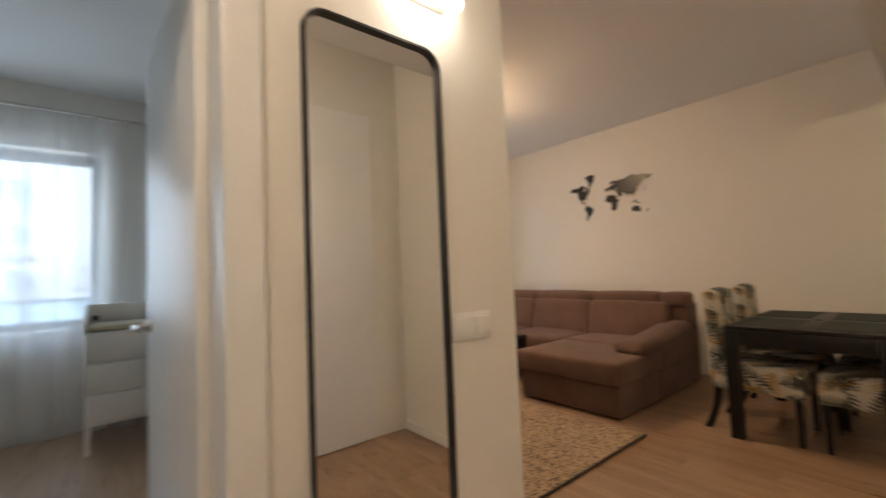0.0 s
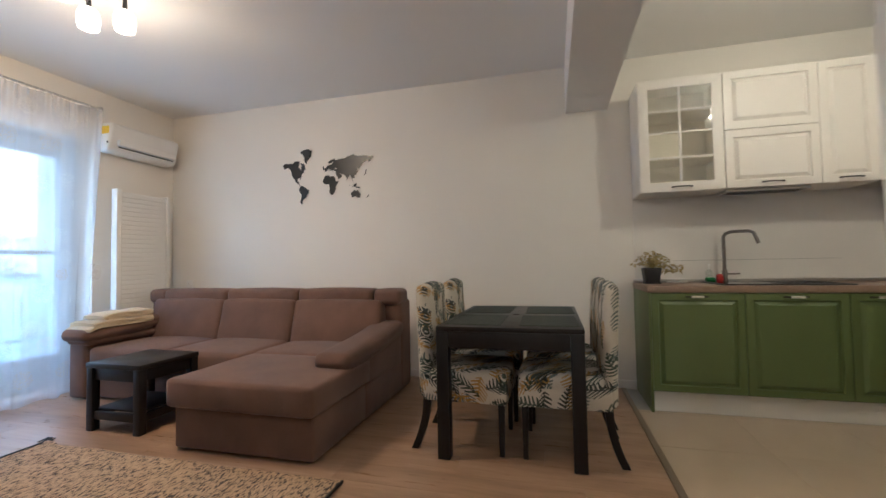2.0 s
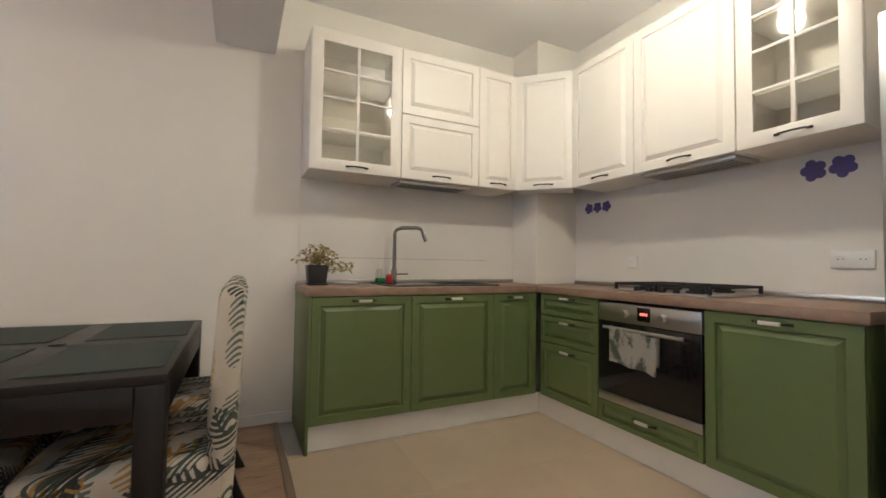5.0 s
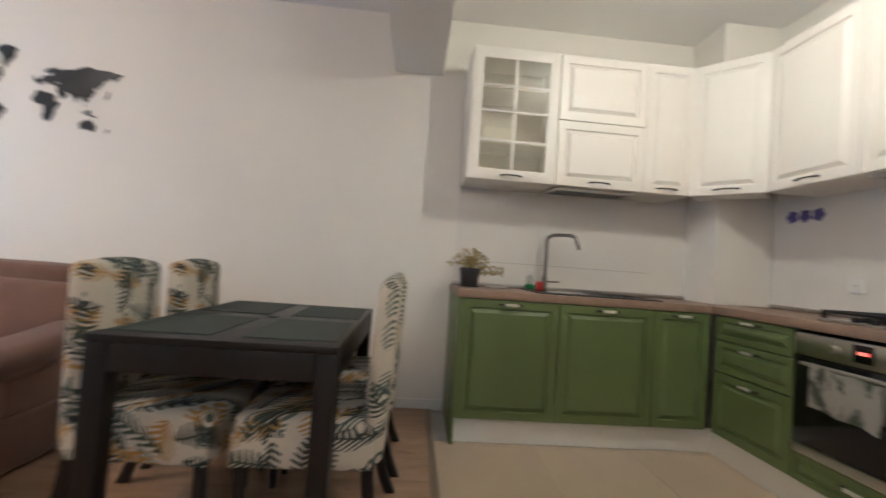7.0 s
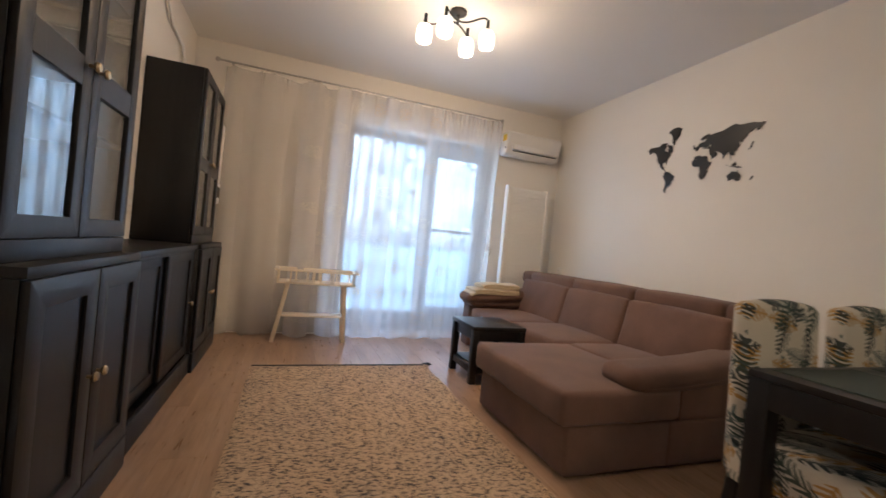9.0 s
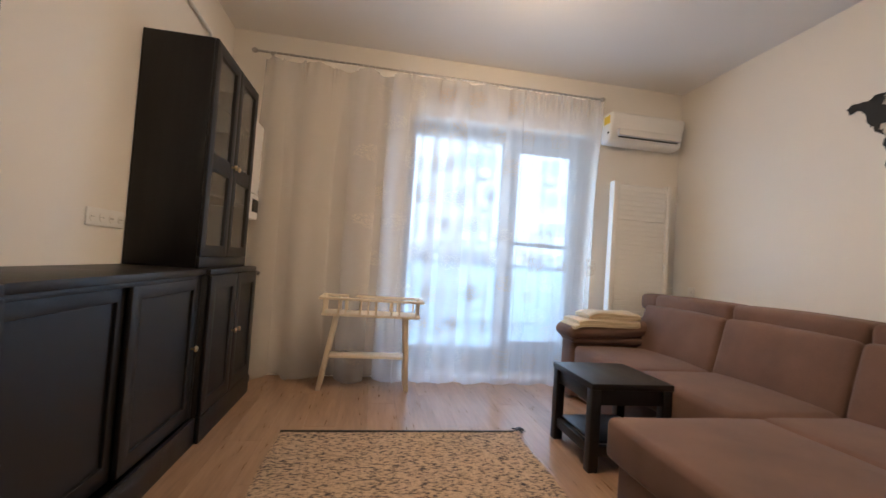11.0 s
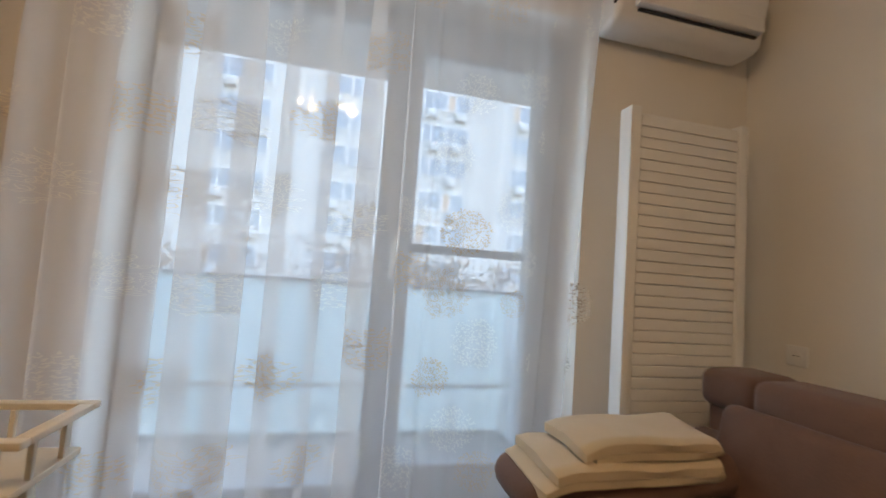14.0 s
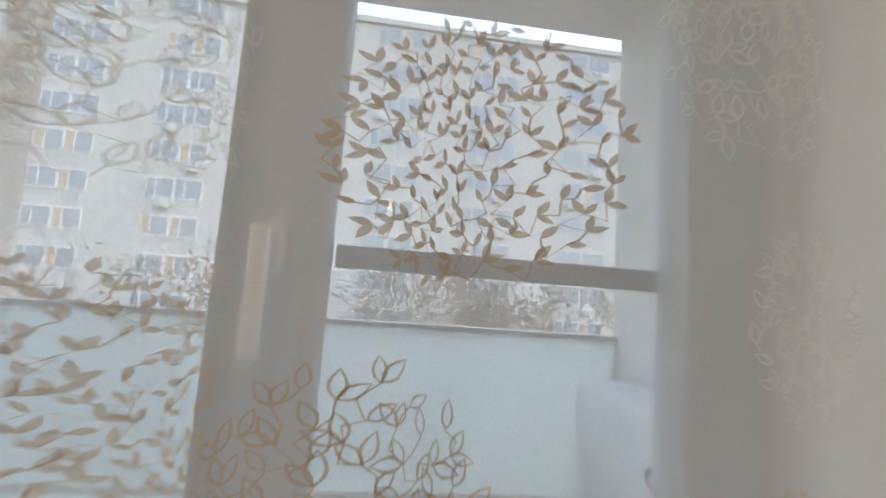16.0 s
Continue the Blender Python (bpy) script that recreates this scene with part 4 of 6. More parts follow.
def world_map():
    t = thing("world_map_decor", "black acrylic world map mounted on the wall", "wall decor", (5.676, 3.62, 1.79))
    def land(a0, a1, c0, c1, outline, seed):
        """One cut-out piece: a rough outline with a crinkled coast, fitted to its share of the map."""
        rnd = random.Random(seed)
        u0, u1 = min(p[0] for p in outline), max(p[0] for p in outline)
        v0, v1 = min(p[1] for p in outline), max(p[1] for p in outline)
        pts = [(a0 + (u - u0) / (u1 - u0) * (a1 - a0), c0 + (v - v0) / (v1 - v0) * (c1 - c0)) for u, v in outline]
        for _ in range(2):
            finer = []
            for n, (u, v) in enumerate(pts):
                u2, v2 = pts[(n + 1) % len(pts)]
                k = rnd.uniform(-0.13, 0.13)
                finer += [(u, v), ((u + u2) / 2 - (v2 - v) * k, (v + v2) / 2 + (u2 - u) * k)]
            pts = finer
        b = bmesh.new()
        top = [b.verts.new((-0.006, -u * 1.09, v * 0.6)) for u, v in pts]
        low = [b.verts.new((0, -u * 1.09, v * 0.6)) for u, v in pts]
        for tri in geometry.tessellate_polygon([[Vector((u * 1.09, v * 0.6, 0)) for u, v in pts]]):
            b.faces.new([top[k] for k in tri])
        for n in range(len(pts)):
            b.faces.new((top[n], top[n - 1], low[n - 1], low[n]))
        bmesh.ops.recalc_face_normals(b, faces=b.faces[:])
        part("land_piece", b, MAPBLACK, t, smooth=False)

    # coasts in degrees of longitude and latitude
    land(0, .262, .335, .775, ((-168, 66), (-156, 71), (-140, 70), (-125, 70), (-115, 68), (-95, 72), (-85, 69), (-94, 59), (-82, 55), (-79, 51), (-77, 60), (-70, 61), (-62, 57), (-56, 52), (-66, 48), (-64, 45), (-70, 42), (-76, 35), (-81, 31), (-80, 25), (-83, 30), (-95, 29), (-97, 22), (-91, 19), (-88, 21), (-88, 16), (-83, 10), (-78, 8), (-86, 12), (-95, 16), (-105, 20), (-112, 30), (-114, 28), (-122, 37), (-124, 47), (-133, 56), (-148, 60), (-160, 56), (-164, 63)), 1)
    land(.205, .335, .735, 1, ((-73, 78), (-60, 82), (-30, 83), (-15, 80), (-20, 73), (-28, 69), (-40, 65), (-44, 60), (-50, 63), (-54, 70), (-62, 76)), 2)
    land(.19, .302, 0, .34, ((-78, 8), (-72, 12), (-62, 10), (-51, 4), (-44, -2), (-35, -6), (-39, -15), (-48, -27), (-58, -35), (-65, -41), (-68, -50), (-68, -55), (-74, -50), (-73, -38), (-70, -20), (-77, -12), (-81, -5)), 3)
    land(.457, .625, .145, .50, ((-17, 15), (-17, 21), (-9, 32), (-5, 36), (10, 37), (11, 33), (20, 31), (25, 32), (33, 31), (37, 21), (43, 12), (51, 12), (48, 5), (40, -4), (40, -15), (35, -22), (32, -28), (26, -34), (18, -34), (12, -17), (13, -7), (9, 4), (-5, 5), (-13, 9)), 4)
    south = ((-9, 43), (-9, 37), (-5, 36), (0, 39), (3, 43), (9, 44), (15, 38), (17, 40), (13, 45), (20, 40), (23, 37), (27, 41), (33, 46), (38, 45), (41, 41), (30, 41), (28, 37), (36, 36), (35, 31), (39, 22), (44, 13), (52, 16), (59, 22), (56, 26), (50, 29), (57, 27), (66, 25), (72, 21), (77, 8), (80, 15), (88, 22), (94, 17), (98, 9), (103, 2), (100, 13), (108, 12), (106, 20), (114, 22), (121, 30), (118, 38))
    north = ((127, 36), (130, 43), (140, 53), (155, 59), (163, 60), (160, 53), (172, 62), (180, 68), (160, 70), (140, 73), (113, 74), (104, 78), (80, 73), (68, 69), (60, 69), (44, 68), (41, 66), (33, 67), (28, 71), (15, 68), (5, 60), (11, 58), (18, 60), (22, 64), (24, 60), (20, 55), (8, 54), (-2, 48))
    land(.478, 1, .345, .835, south + north, 5)
    land(.76, .862, .06, .205, ((114, -22), (122, -17), (130, -12), (137, -16), (142, -11), (146, -19), (153, -27), (150, -37), (140, -38), (132, -32), (116, -35)), 6)
    land(.735, .80, .245, .30, ((95, 5), (104, -2), (106, -6), (100, 0)), 7)
    land(.80, .865, .225, .265, ((131, -1), (141, -3), (150, -10), (138, -8)), 8)
    land(.785, .82, .26, .32, ((109, 2), (117, 7), (118, 0), (111, -3)), 11)
    land(.455, .478, .60, .67, ((-6, 50), (-5, 58), (0, 54), (2, 51)), 9)
    land(.925, .95, .05, .105, ((167, -46), (175, -37), (178, -38), (171, -44)), 10)
    land(.895, .93, .45, .55, ((130, 32), (136, 34), (141, 43), (143, 43), (140, 35)), 12)
    land(.10, .20, .745, .80, ((-110, 73), (-95, 80), (-75, 79), (-85, 74)), 13)
    land(.21, .255, .66, .765, ((-90, 73), (-72, 71), (-65, 64), (-75, 66)), 14)


world_map()

# ---------------------------------------------------------------- dining group
def dining_table():
    t = thing("dining_table", "black-brown wooden dining table with square legs", "dining table", (4.615, 1.0, 0))
    w, d = 0.595, 0.41
    part("tabletop", box(-w, w, -d, d, 0.730, 0.757, 0.003), BLACKTOP, t)
    part("extension_leaf", box(-0.012, 0.012, -0.02, 0.02, 0.7575, 0.762, 0.001), BLACKPL, t)
    for y in (-1, 1):
        part("apron", box(-w + 0.075, w - 0.075, y * (d - 0.012) - 0.010, y * (d - 0.012) + 0.010, 0.635, 0.7295, 0.002), BLACKWOOD, t)
        part("apron", box(y * (w - 0.012) - 0.010, y * (w - 0.012) + 0.010, -d + 0.075, d - 0.075, 0.635, 0.7295, 0.002), BLACKWOOD, t)
        for x in (-1, 1):
            part("leg", box(x * (w - 0.037) - 0.036, x * (w - 0.037) + 0.036, y * (d - 0.037) - 0.036, y * (d - 0.037) + 0.036, 0, 0.7295, 0.004), BLACKWOOD, t)


dining_table()
mats = None
for x in (4.33, 4.92):
    for y, turn in ((0.78, 1.5), (1.21, -1.0)):
        if mats is None:
            b = box(-0.225, 0.225, -0.165, 0.165, 0, 0.003, 0.001, 1)
            mats = tagged(part("placemat", b, MAT_TEXT), "dark green woven placemat lying on the dining table", "placemat", "placemats on the table")
            fr = bmesh.new()
            for k in range(56):
                yy = -0.163 + 0.326 * k / 55
                for s in (-1, 1):
                    box(s * 0.225, s * 0.238, yy - 0.0012, yy + 0.0012, 0.0005, 0.002, bm=fr)
            tagged(part("fringe", fr, MAT_TEXT, mats), kind="stuff")
            mats.matrix_world = pose(x, y, 0.7575, 0, 0, turn)
        else:
            copy_thing(mats, pose(x, y, 0.7575, 0, 0, turn))


def dining_chair():
    """Faces local +y; origin on the floor under the seat's middle."""
    t = thing("dining_chair", "padded dining chair in palm-leaf print cover, dark legs", "chair", (0, 0, 0), 0, "chairs round the table")
    part("seat", cushion(-0.235, 0.235, -0.20, 0.267, 0.385, 0.485, 0.03, 0.012, 6), PRINT, t)
    b = box(-0.240, 0.240, -0.23, 0.270, 0.300, 0.42, 0.012, 2)
    bmesh.ops.subdivide_edges(b, edges=[e for e in b.edges if e.calc_length() > 0.2], cuts=9, use_grid_fill=True)
    for v in b.verts:
        if v.co.z < 0.33:
            v.co.x *= 1 + 0.03 * noise.noise(v.co * 22)
            v.co.y *= 1 + 0.03 * noise.noise(v.co * 22 + Vector((5, 0, 0)))
            v.co.z += 0.007 * noise.noise(v.co * 14)
    part("skirt", b, PRINT, t)

    b = cushion(-0.222, 0.222, -0.267, -0.190, 0.31, 0.980, 0.032, 0.010, 7)
    for v in b.verts:
        k = max(0.0, v.co.z - 0.45)
        v.co.y -= 0.015 * k + 0.05 * k * k
        v.co.x *= 1 - 0.05 * max(0.0, k - 0.1)
        v.co.z += 0.012 * (1 - (v.co.x / 0.235) ** 2) * (v.co.z > 0.9)
    part("backrest", b, PRINT, t)
    for x in (-0.205, 0.205):
        b = box(-0.019, 0.019, -0.019, 0.019, 0, 0.31, 0.004)
        for v in b.verts:
            s = 0.75 + 0.25 * v.co.z / 0.31
            v.co.x, v.co.y = v.co.x * s + x, v.co.y * s + 0.235
        part("leg", b, BLACKWOOD, t)
        b = box(-0.019, 0.019, -0.022, 0.022, 0, 0.32, 0.004)
        bmesh.ops.subdivide_edges(b, edges=[e for e in b.edges if e.calc_length() > 0.2], cuts=5, use_grid_fill=True)
        for v in b.verts:
            k = 1 - v.co.z / 0.32
            v.co.x, v.co.y = v.co.x + x, v.co.y - 0.215 - 0.08 * k * k
        part("leg", b, BLACKWOOD, t)
    return t


chair = dining_chair()
chair.matrix_world = pose(4.345, 0.685, 0, 0, 0, 0)
for x, y, turn in ((4.89, 0.675, 1.5), (4.345, 1.285, 179), (4.895, 1.262, 181)):
    copy_thing(chair, pose(x, y, 0, 0, 0, turn))

# ---------------------------------------------------------------- kitchen
def bow_handle(parent, m, w=0.125, metal=DARKMETAL, plate=True):
    """A small cup handle in local x, front towards -y."""
    b = tube([m @ Vector((-w / 2, -0.002, 0)), m @ Vector((-w / 2 + 0.012, -0.020, 0)), m @ Vector((0, -0.027, 0)), m @ Vector((w / 2 - 0.012, -0.020, 0)), m @ Vector((w / 2, -0.002, 0))], 0.005, 8)
    h = part("handle", b, metal, parent, "curved dark metal handle")
    # pale bar drawn as the highlight along the handle's middle
    if plate:
        part("handle_highlight", box(-w * 0.32, w * 0.32, -0.034, -0.021, -0.008, 0.008, 0.003, m=m), HANDLE_SHINE, parent, "pale bar for the highlight on the handle")
    for s in (-1, 1):
        part("handle_end", box(s * w / 2 - 0.012, s * w / 2 + 0.012, -0.008, -0.001, -0.006, 0.006, 0.002, m=m), metal, parent)
    return h


def raised_door(w, h, mat, parent, m, handle=None, frame=0.062, name="door"):
    """A cabinet front with a moulded, raised centre panel; front towards -y."""
    b = box(0.0015, w - 0.0015, -0.020, 0, 0.0015, h - 0.0015, 0.003, 2)
    front = max((f for f in b.faces if f.normal.y < -0.9), key=lambda f: f.calc_area())
    if min(w, h) > 2 * frame + 0.06:
        for inset, depth in ((frame, 0.0), (0.005, -0.011), (0.008, 0.0), (0.034, 0.014)):
            res = bmesh.ops.inset_individual(b, faces=[front], thickness=inset, depth=0.0)
            for v in front.verts:
                v.co.y -= depth
    bmesh.ops.transform(b, matrix=m, verts=b.verts)
    d = part(name, b, mat, parent, smooth=False)
    if handle:
        bow_handle(d, m @ Matrix.Translation((handle[0], -0.020, handle[1])), plate=mat is GREEN)
    return d


def run(x, y, turn):
    """Pose of a cabinet whose front's lower left corner, seen from the room, is at x, y."""
    return pose(x, y, 0, 0, 0, turn)


def base_unit(w, m, label, fronts, name="base_cabinet", side=False):
    t = thing(name, label, "kitchen cabinet")
    t.matrix_world = m
    part("carcass", box(0.002, w - 0.002, 0.004, 0.555, 0.15, 0.874, 0.002), GREEN, t)
    for z0, z1, hz in fronts:
        raised_door(w, z1 - z0, GREEN, t, pose(0, 0, z0), (w / 2, hz - z0), 0.062 if z1 - z0 > 0.3 else 0.04, "door" if z1 - z0 > 0.5 else "drawer_front")
    if side:
        part("end_panel", box(-0.018, 0.0, -0.020, 0.572, 0.0, 0.874, 0.002), GREEN, t)
    return t


# east run: fronts face -x; local x runs towards -y
E_FULL = ((0.155, 0.872, 0.848),)
base_unit(0.605, run(5.10, 0.052, -90), "green panelled kitchen base cabinet at the end of the run", E_FULL, side=True)
base_unit(0.605, run(5.10, -0.555, -90), "green panelled kitchen base cabinet under the sink", E_FULL)
base_unit(0.360, run(5.10, -1.162, -90), "narrow green panelled kitchen base cabinet", E_FULL)
# south run: fronts face +y; local x runs towards -x
DRAW = ((0.155, 0.532, 0.495), (0.537, 0.722, 0.690), (0.727, 0.872, 0.851))
base_unit(0.535, run(5.055, -1.56, 180), "green kitchen drawer unit with three drawers", DRAW)
base_unit(0.560, run(3.878, -1.56, 180), "green panelled kitchen base cabinet beside the fridge", E_FULL)
structure("plinth", box(5.125, 5.14, -1.585, 0.05, 0.0, 0.15, 0.002), TRIM, "white kitchen plinth")
structure("plinth", box(3.30, 5.125, -1.60, -1.585, 0.0, 0.15, 0.002), TRIM, "white kitchen plinth")
b = box(5.075, 5.666, -1.53, 0.075, 0.877, 0.925, 0.004)
box(3.30, 5.339, -2.146, -1.5305, 0.877, 0.925, 0.004, bm=b)
box(5.34, 5.666, -1.729, -1.5305, 0.877, 0.925, bm=b)
tagged(part("kitchen_worktop", b, WORKTOP), "brown laminate L-shaped kitchen worktop", "worktop")
tagged(part("worktop_edging", box(5.648, 5.665, -1.725, 0.07, 0.926, 0.953, 0.003), STEEL), "metal upstand strip along the worktop", "edging")
tagged(part("worktop_edging", box(3.31, 5.335, -2.146, -2.13, 0.926, 0.953, 0.003), STEEL), "metal upstand strip along the worktop", "edging")


def oven():
    t = thing("built_in_oven", "built-in steel oven with black glass door", "oven")
    t.matrix_world = run(4.515, -1.56, 180)
    w = 0.63
    part("housing", box(0.004, w - 0.004, 0.004, 0.55, 0.20, 0.86), DARKIN, t)
    panel = part("control_panel", box(0.003, w - 0.003, -0.022, 0.0, 0.755, 0.860, 0.003), STEEL, t)
    part("display", box(0.275, 0.355, -0.0245, -0.022, 0.775, 0.850, 0.001), BLACKGLASS, panel)
    for k in range(4):
        part("digit", box(0.295 + k * 0.012, 0.302 + k * 0.012, -0.0258, -0.0246, 0.808, 0.822), RED_LED, panel)
    for x in (0.20, 0.43):
        part("knob", turned(((0.022, 0), (0.020, 0.02), (0.016, 0.024)), 20, m=pose(x, -0.022, 0.808, 90)), STEEL, panel)
    door = part("door", box(0.003, w - 0.003, -0.022, 0.0, 0.340, 0.750, 0.003), BLACKGLASS, t)
    part("trim", box(0.003, w - 0.003, -0.023, 0.0, 0.290, 0.337, 0.003), STEEL, t)
    b = tube([(0.07, -0.055, 0.722), (0.56, -0.055, 0.722)], 0.009, 12)
    for x in (0.10, 0.53):
        tube([(x, -0.055, 0.722), (x, -0.020, 0.722)], 0.007, 10, b)
    part("handle", b, STEEL, door)
    raised_door(w, 0.132, GREEN, t, pose(0, 0, 0.155), (w / 2, 0.085), 0.03, "drawer_front")
    tw = thing("kitchen_towel", "white towel with grey-green leaves on the oven handle", "towel")
    tw.matrix_world = t.matrix_world
    b = bmesh.new()
    rows = []
    for j in range(15):
        s = j / 14
        z, y = (0.735 - 0.20 * (s - 0.25) / 0.75, -0.068) if s > 0.25 else (0.56 + 0.175 * s / 0.25, -0.043)
        rows.append([b.verts.new((0.125 + 0.30 * i / 16, y - (0.006 * math.sin(i * 0.9) * abs(s - 0.25)), z + 0.004 * math.sin(i * 0.7) - (0.02 * i / 16 if s > 0.25 else 0))) for i in range(17)])
    for r0, r1 in zip(rows, rows[1:]):
        for i in range(16):
            b.faces.new((r0[i], r0[i + 1], r1[i + 1], r1[i]))
    geo = bmesh.ops.solidify(b, geom=b.faces[:], thickness=0.003)
    part("cloth", b, TOWEL, tw)


oven()


def hob():
    t = thing("gas_hob", "black four-burner gas hob with cast iron grates", "hob", (4.19, -1.86, 0.925))
    part("plate", box(-0.29, 0.29, -0.25, 0.25, 0.0, 0.012, 0.004), STEEL, t)
    for n, (x, y) in enumerate(((-0.15, -0.12), (0.15, -0.12), (-0.15, 0.12), (0.15, 0.12))):
        part("burner", turned(((0.05, 0.012), (0.05, 0.022), (0.036, 0.024), (0.034, 0.034), (0.01, 0.036)), 20, m=pose(x, y, 0)), CAST, t)
    for sx in (-1, 1):
        b = bmesh.new()
        x0, x1 = (sx * 0.145 - 0.135), (sx * 0.145 + 0.135)
        for y in (-0.23, 0.0, 0.23):
            box(x0, x1, y - 0.006, y + 0.006, 0.040, 0.054, 0.002, 1, bm=b)
        for x in (x0, sx * 0.145, x1):
            box(x - 0.006, x + 0.006, -0.23, 0.23, 0.0405, 0.0545, 0.002, 1, bm=b)
        for x in (x0, x1):
            for y in (-0.22, 0.22):
                box(x - 0.008, x + 0.008, y - 0.008, y + 0.008, 0.012, 0.042, 0.002, 1, bm=b)
        part("grate", b, CAST, t)
    for k in range(4):
        part("knob", turned(((0.018, 0.012), (0.016, 0.034)), 16, m=pose(-0.12 + k * 0.08, 0.238, 0)), BLACKPL, t)


hob()


def sink():
    t = thing("kitchen_sink", "dark composite kitchen sink with drainer", "sink", (5.36, -0.80, 0.925))
    b = box(-0.225, 0.225, -0.44, 0.37, 0.0, 0.009, 0.004)
    part("rim", b, BLACKPL, t)
    b = box(-0.17, 0.15, 0.0, 0.33, 0.0095, 0.0105, 0.0)
    part("bowl", b, BLACKGLASS, t)
    for k in range(7):
        part("drainer_rib", box(-0.15, 0.15, -0.39 + k * 0.05, -0.38 + k * 0.05, 0.009, 0.012, 0.001, 1), BLACKPL, t)
    tap = thing("kitchen_tap", "tall brushed steel kitchen tap with bent spout", "tap", (5.56, -0.60, 0.934))
    part("base", turned(((0.026, 0), (0.026, 0.01), (0.020, 0.014), (0.020, 0.09), (0.013, 0.10)), 20), TAPMETAL, tap)
    part("spout", tube([(0, 0, 0.09), (0, 0, 0.36), (-0.006, -0.012, 0.385), (-0.03, -0.04, 0.40), (-0.10, -0.14, 0.40), (-0.125, -0.165, 0.385), (-0.14, -0.19, 0.30)], 0.0135, 14), TAPMETAL, tap)
    part("lever", tube([(0, -0.018, 0.06), (-0.01, -0.055, 0.062), (-0.02, -0.10, 0.064)], 0.006, 10), TAPMETAL, tap)
    sp = tagged(part("sponge", box(5.50, 5.56, -0.515, -0.455, 0.934, 0.968, 0.008, 3), GREENPL), "green scouring sponge on the sink rim", "sponge")
    bt = thing("dish_soap_bottle", "small bottle of red dish soap by the tap", "bottle", (5.525, -0.552, 0.934))
    part("bottle", turned(((0.022, 0), (0.024, 0.01), (0.024, 0.05), (0.012, 0.062)), 16), REDPL, bt)
    part("cap", turned(((0.010, 0.062), (0.009, 0.075)), 12), WHITEPL, bt)
    bt = thing("soap_dispenser", "clear pump soap dispenser with white top", "bottle", (5.60, -0.50, 0.934))
    part("bottle", turned(((0.027, 0), (0.028, 0.01), (0.028, 0.08), (0.012, 0.10)), 16), CABGLASS, bt)
    part("pump", tube([(0, 0, 0.10), (0, 0, 0.135), (-0.03, 0, 0.138)], 0.006, 10), WHITEPL, bt)
    tagged(part("saucer", turned(((0.03, 0), (0.075, 0.004), (0.08, 0.012), (0.073, 0.011), (0.02, 0.006)), 24, m=pose(5.50, -0.235, 0.926)), WHITEPL), "white saucer on the worktop", "saucer")


sink()


def pot_plant():
    t = thing("potted_plant", "straggly yellow-green plant in a dark square pot", "plant", (5.44, -0.03, 0.926))
    b = box(-0.066, 0.066, -0.066, 0.066, 0.012, 0.125, 0.004)
    for v in b.verts:
        s = 0.78 + 0.22 * v.co.z / 0.125
        v.co.x *= s
        v.co.y *= s
    part("pot", b, BLACKPL, t)
    part("saucer", box(-0.06, 0.06, -0.06, 0.06, 0.0, 0.012, 0.003), BLACKPL, t)
    part("soil", box(-0.058, 0.058, -0.058, 0.058, 0.118, 0.128, 0.003), SOIL, t)
    rnd = random.Random(3)
    stems, leaves = bmesh.new(), bmesh.new()
    for k in range(34):
        a = rnd.uniform(0, 6.28)
        reach, up = rnd.uniform(0.06, 0.19), rnd.uniform(0.02, 0.14)
        if k % 5 == 0:
            a, reach, up = -1.57 + rnd.uniform(-0.4, 0.4), rnd.uniform(0.17, 0.25), rnd.uniform(-0.03, 0.04)
        pts = [Vector((0.02 * math.cos(a), 0.02 * math.sin(a), 0.12))]
        for n in range(1, 5):
            s = n / 4
            pts.append(Vector((reach * s * math.cos(a) + rnd.uniform(-0.008, 0.008), reach * s * math.sin(a), 0.12 + up * math.sin(s * 2.2) + rnd.uniform(-0.005, 0.005))))
        tube(pts, 0.0016, 5, stems)
        for p in pts[1:]:
            for _ in range(3):
                q = Euler((rnd.uniform(-0.9, 0.9), rnd.uniform(-0.9, 0.9), rnd.uniform(0, 6.28))).to_matrix().to_4x4()
                m = Matrix.Translation(p) @ q
                l = rnd.uniform(0.020, 0.040)
                vs = [leaves.verts.new(m @ Vector(c)) for c in ((0, 0, 0), (l * 0.5, l * 0.28, 0.003), (l, 0, -0.002), (l * 0.5, -l * 0.28, 0.003))]
                leaves.faces.new(vs)
    part("stem", stems, LEAFG, t)
    part("foliage", leaves, LEAFG, t, smooth=False)


pot_plant()

UP0, UP1 = 1.655, 2.558


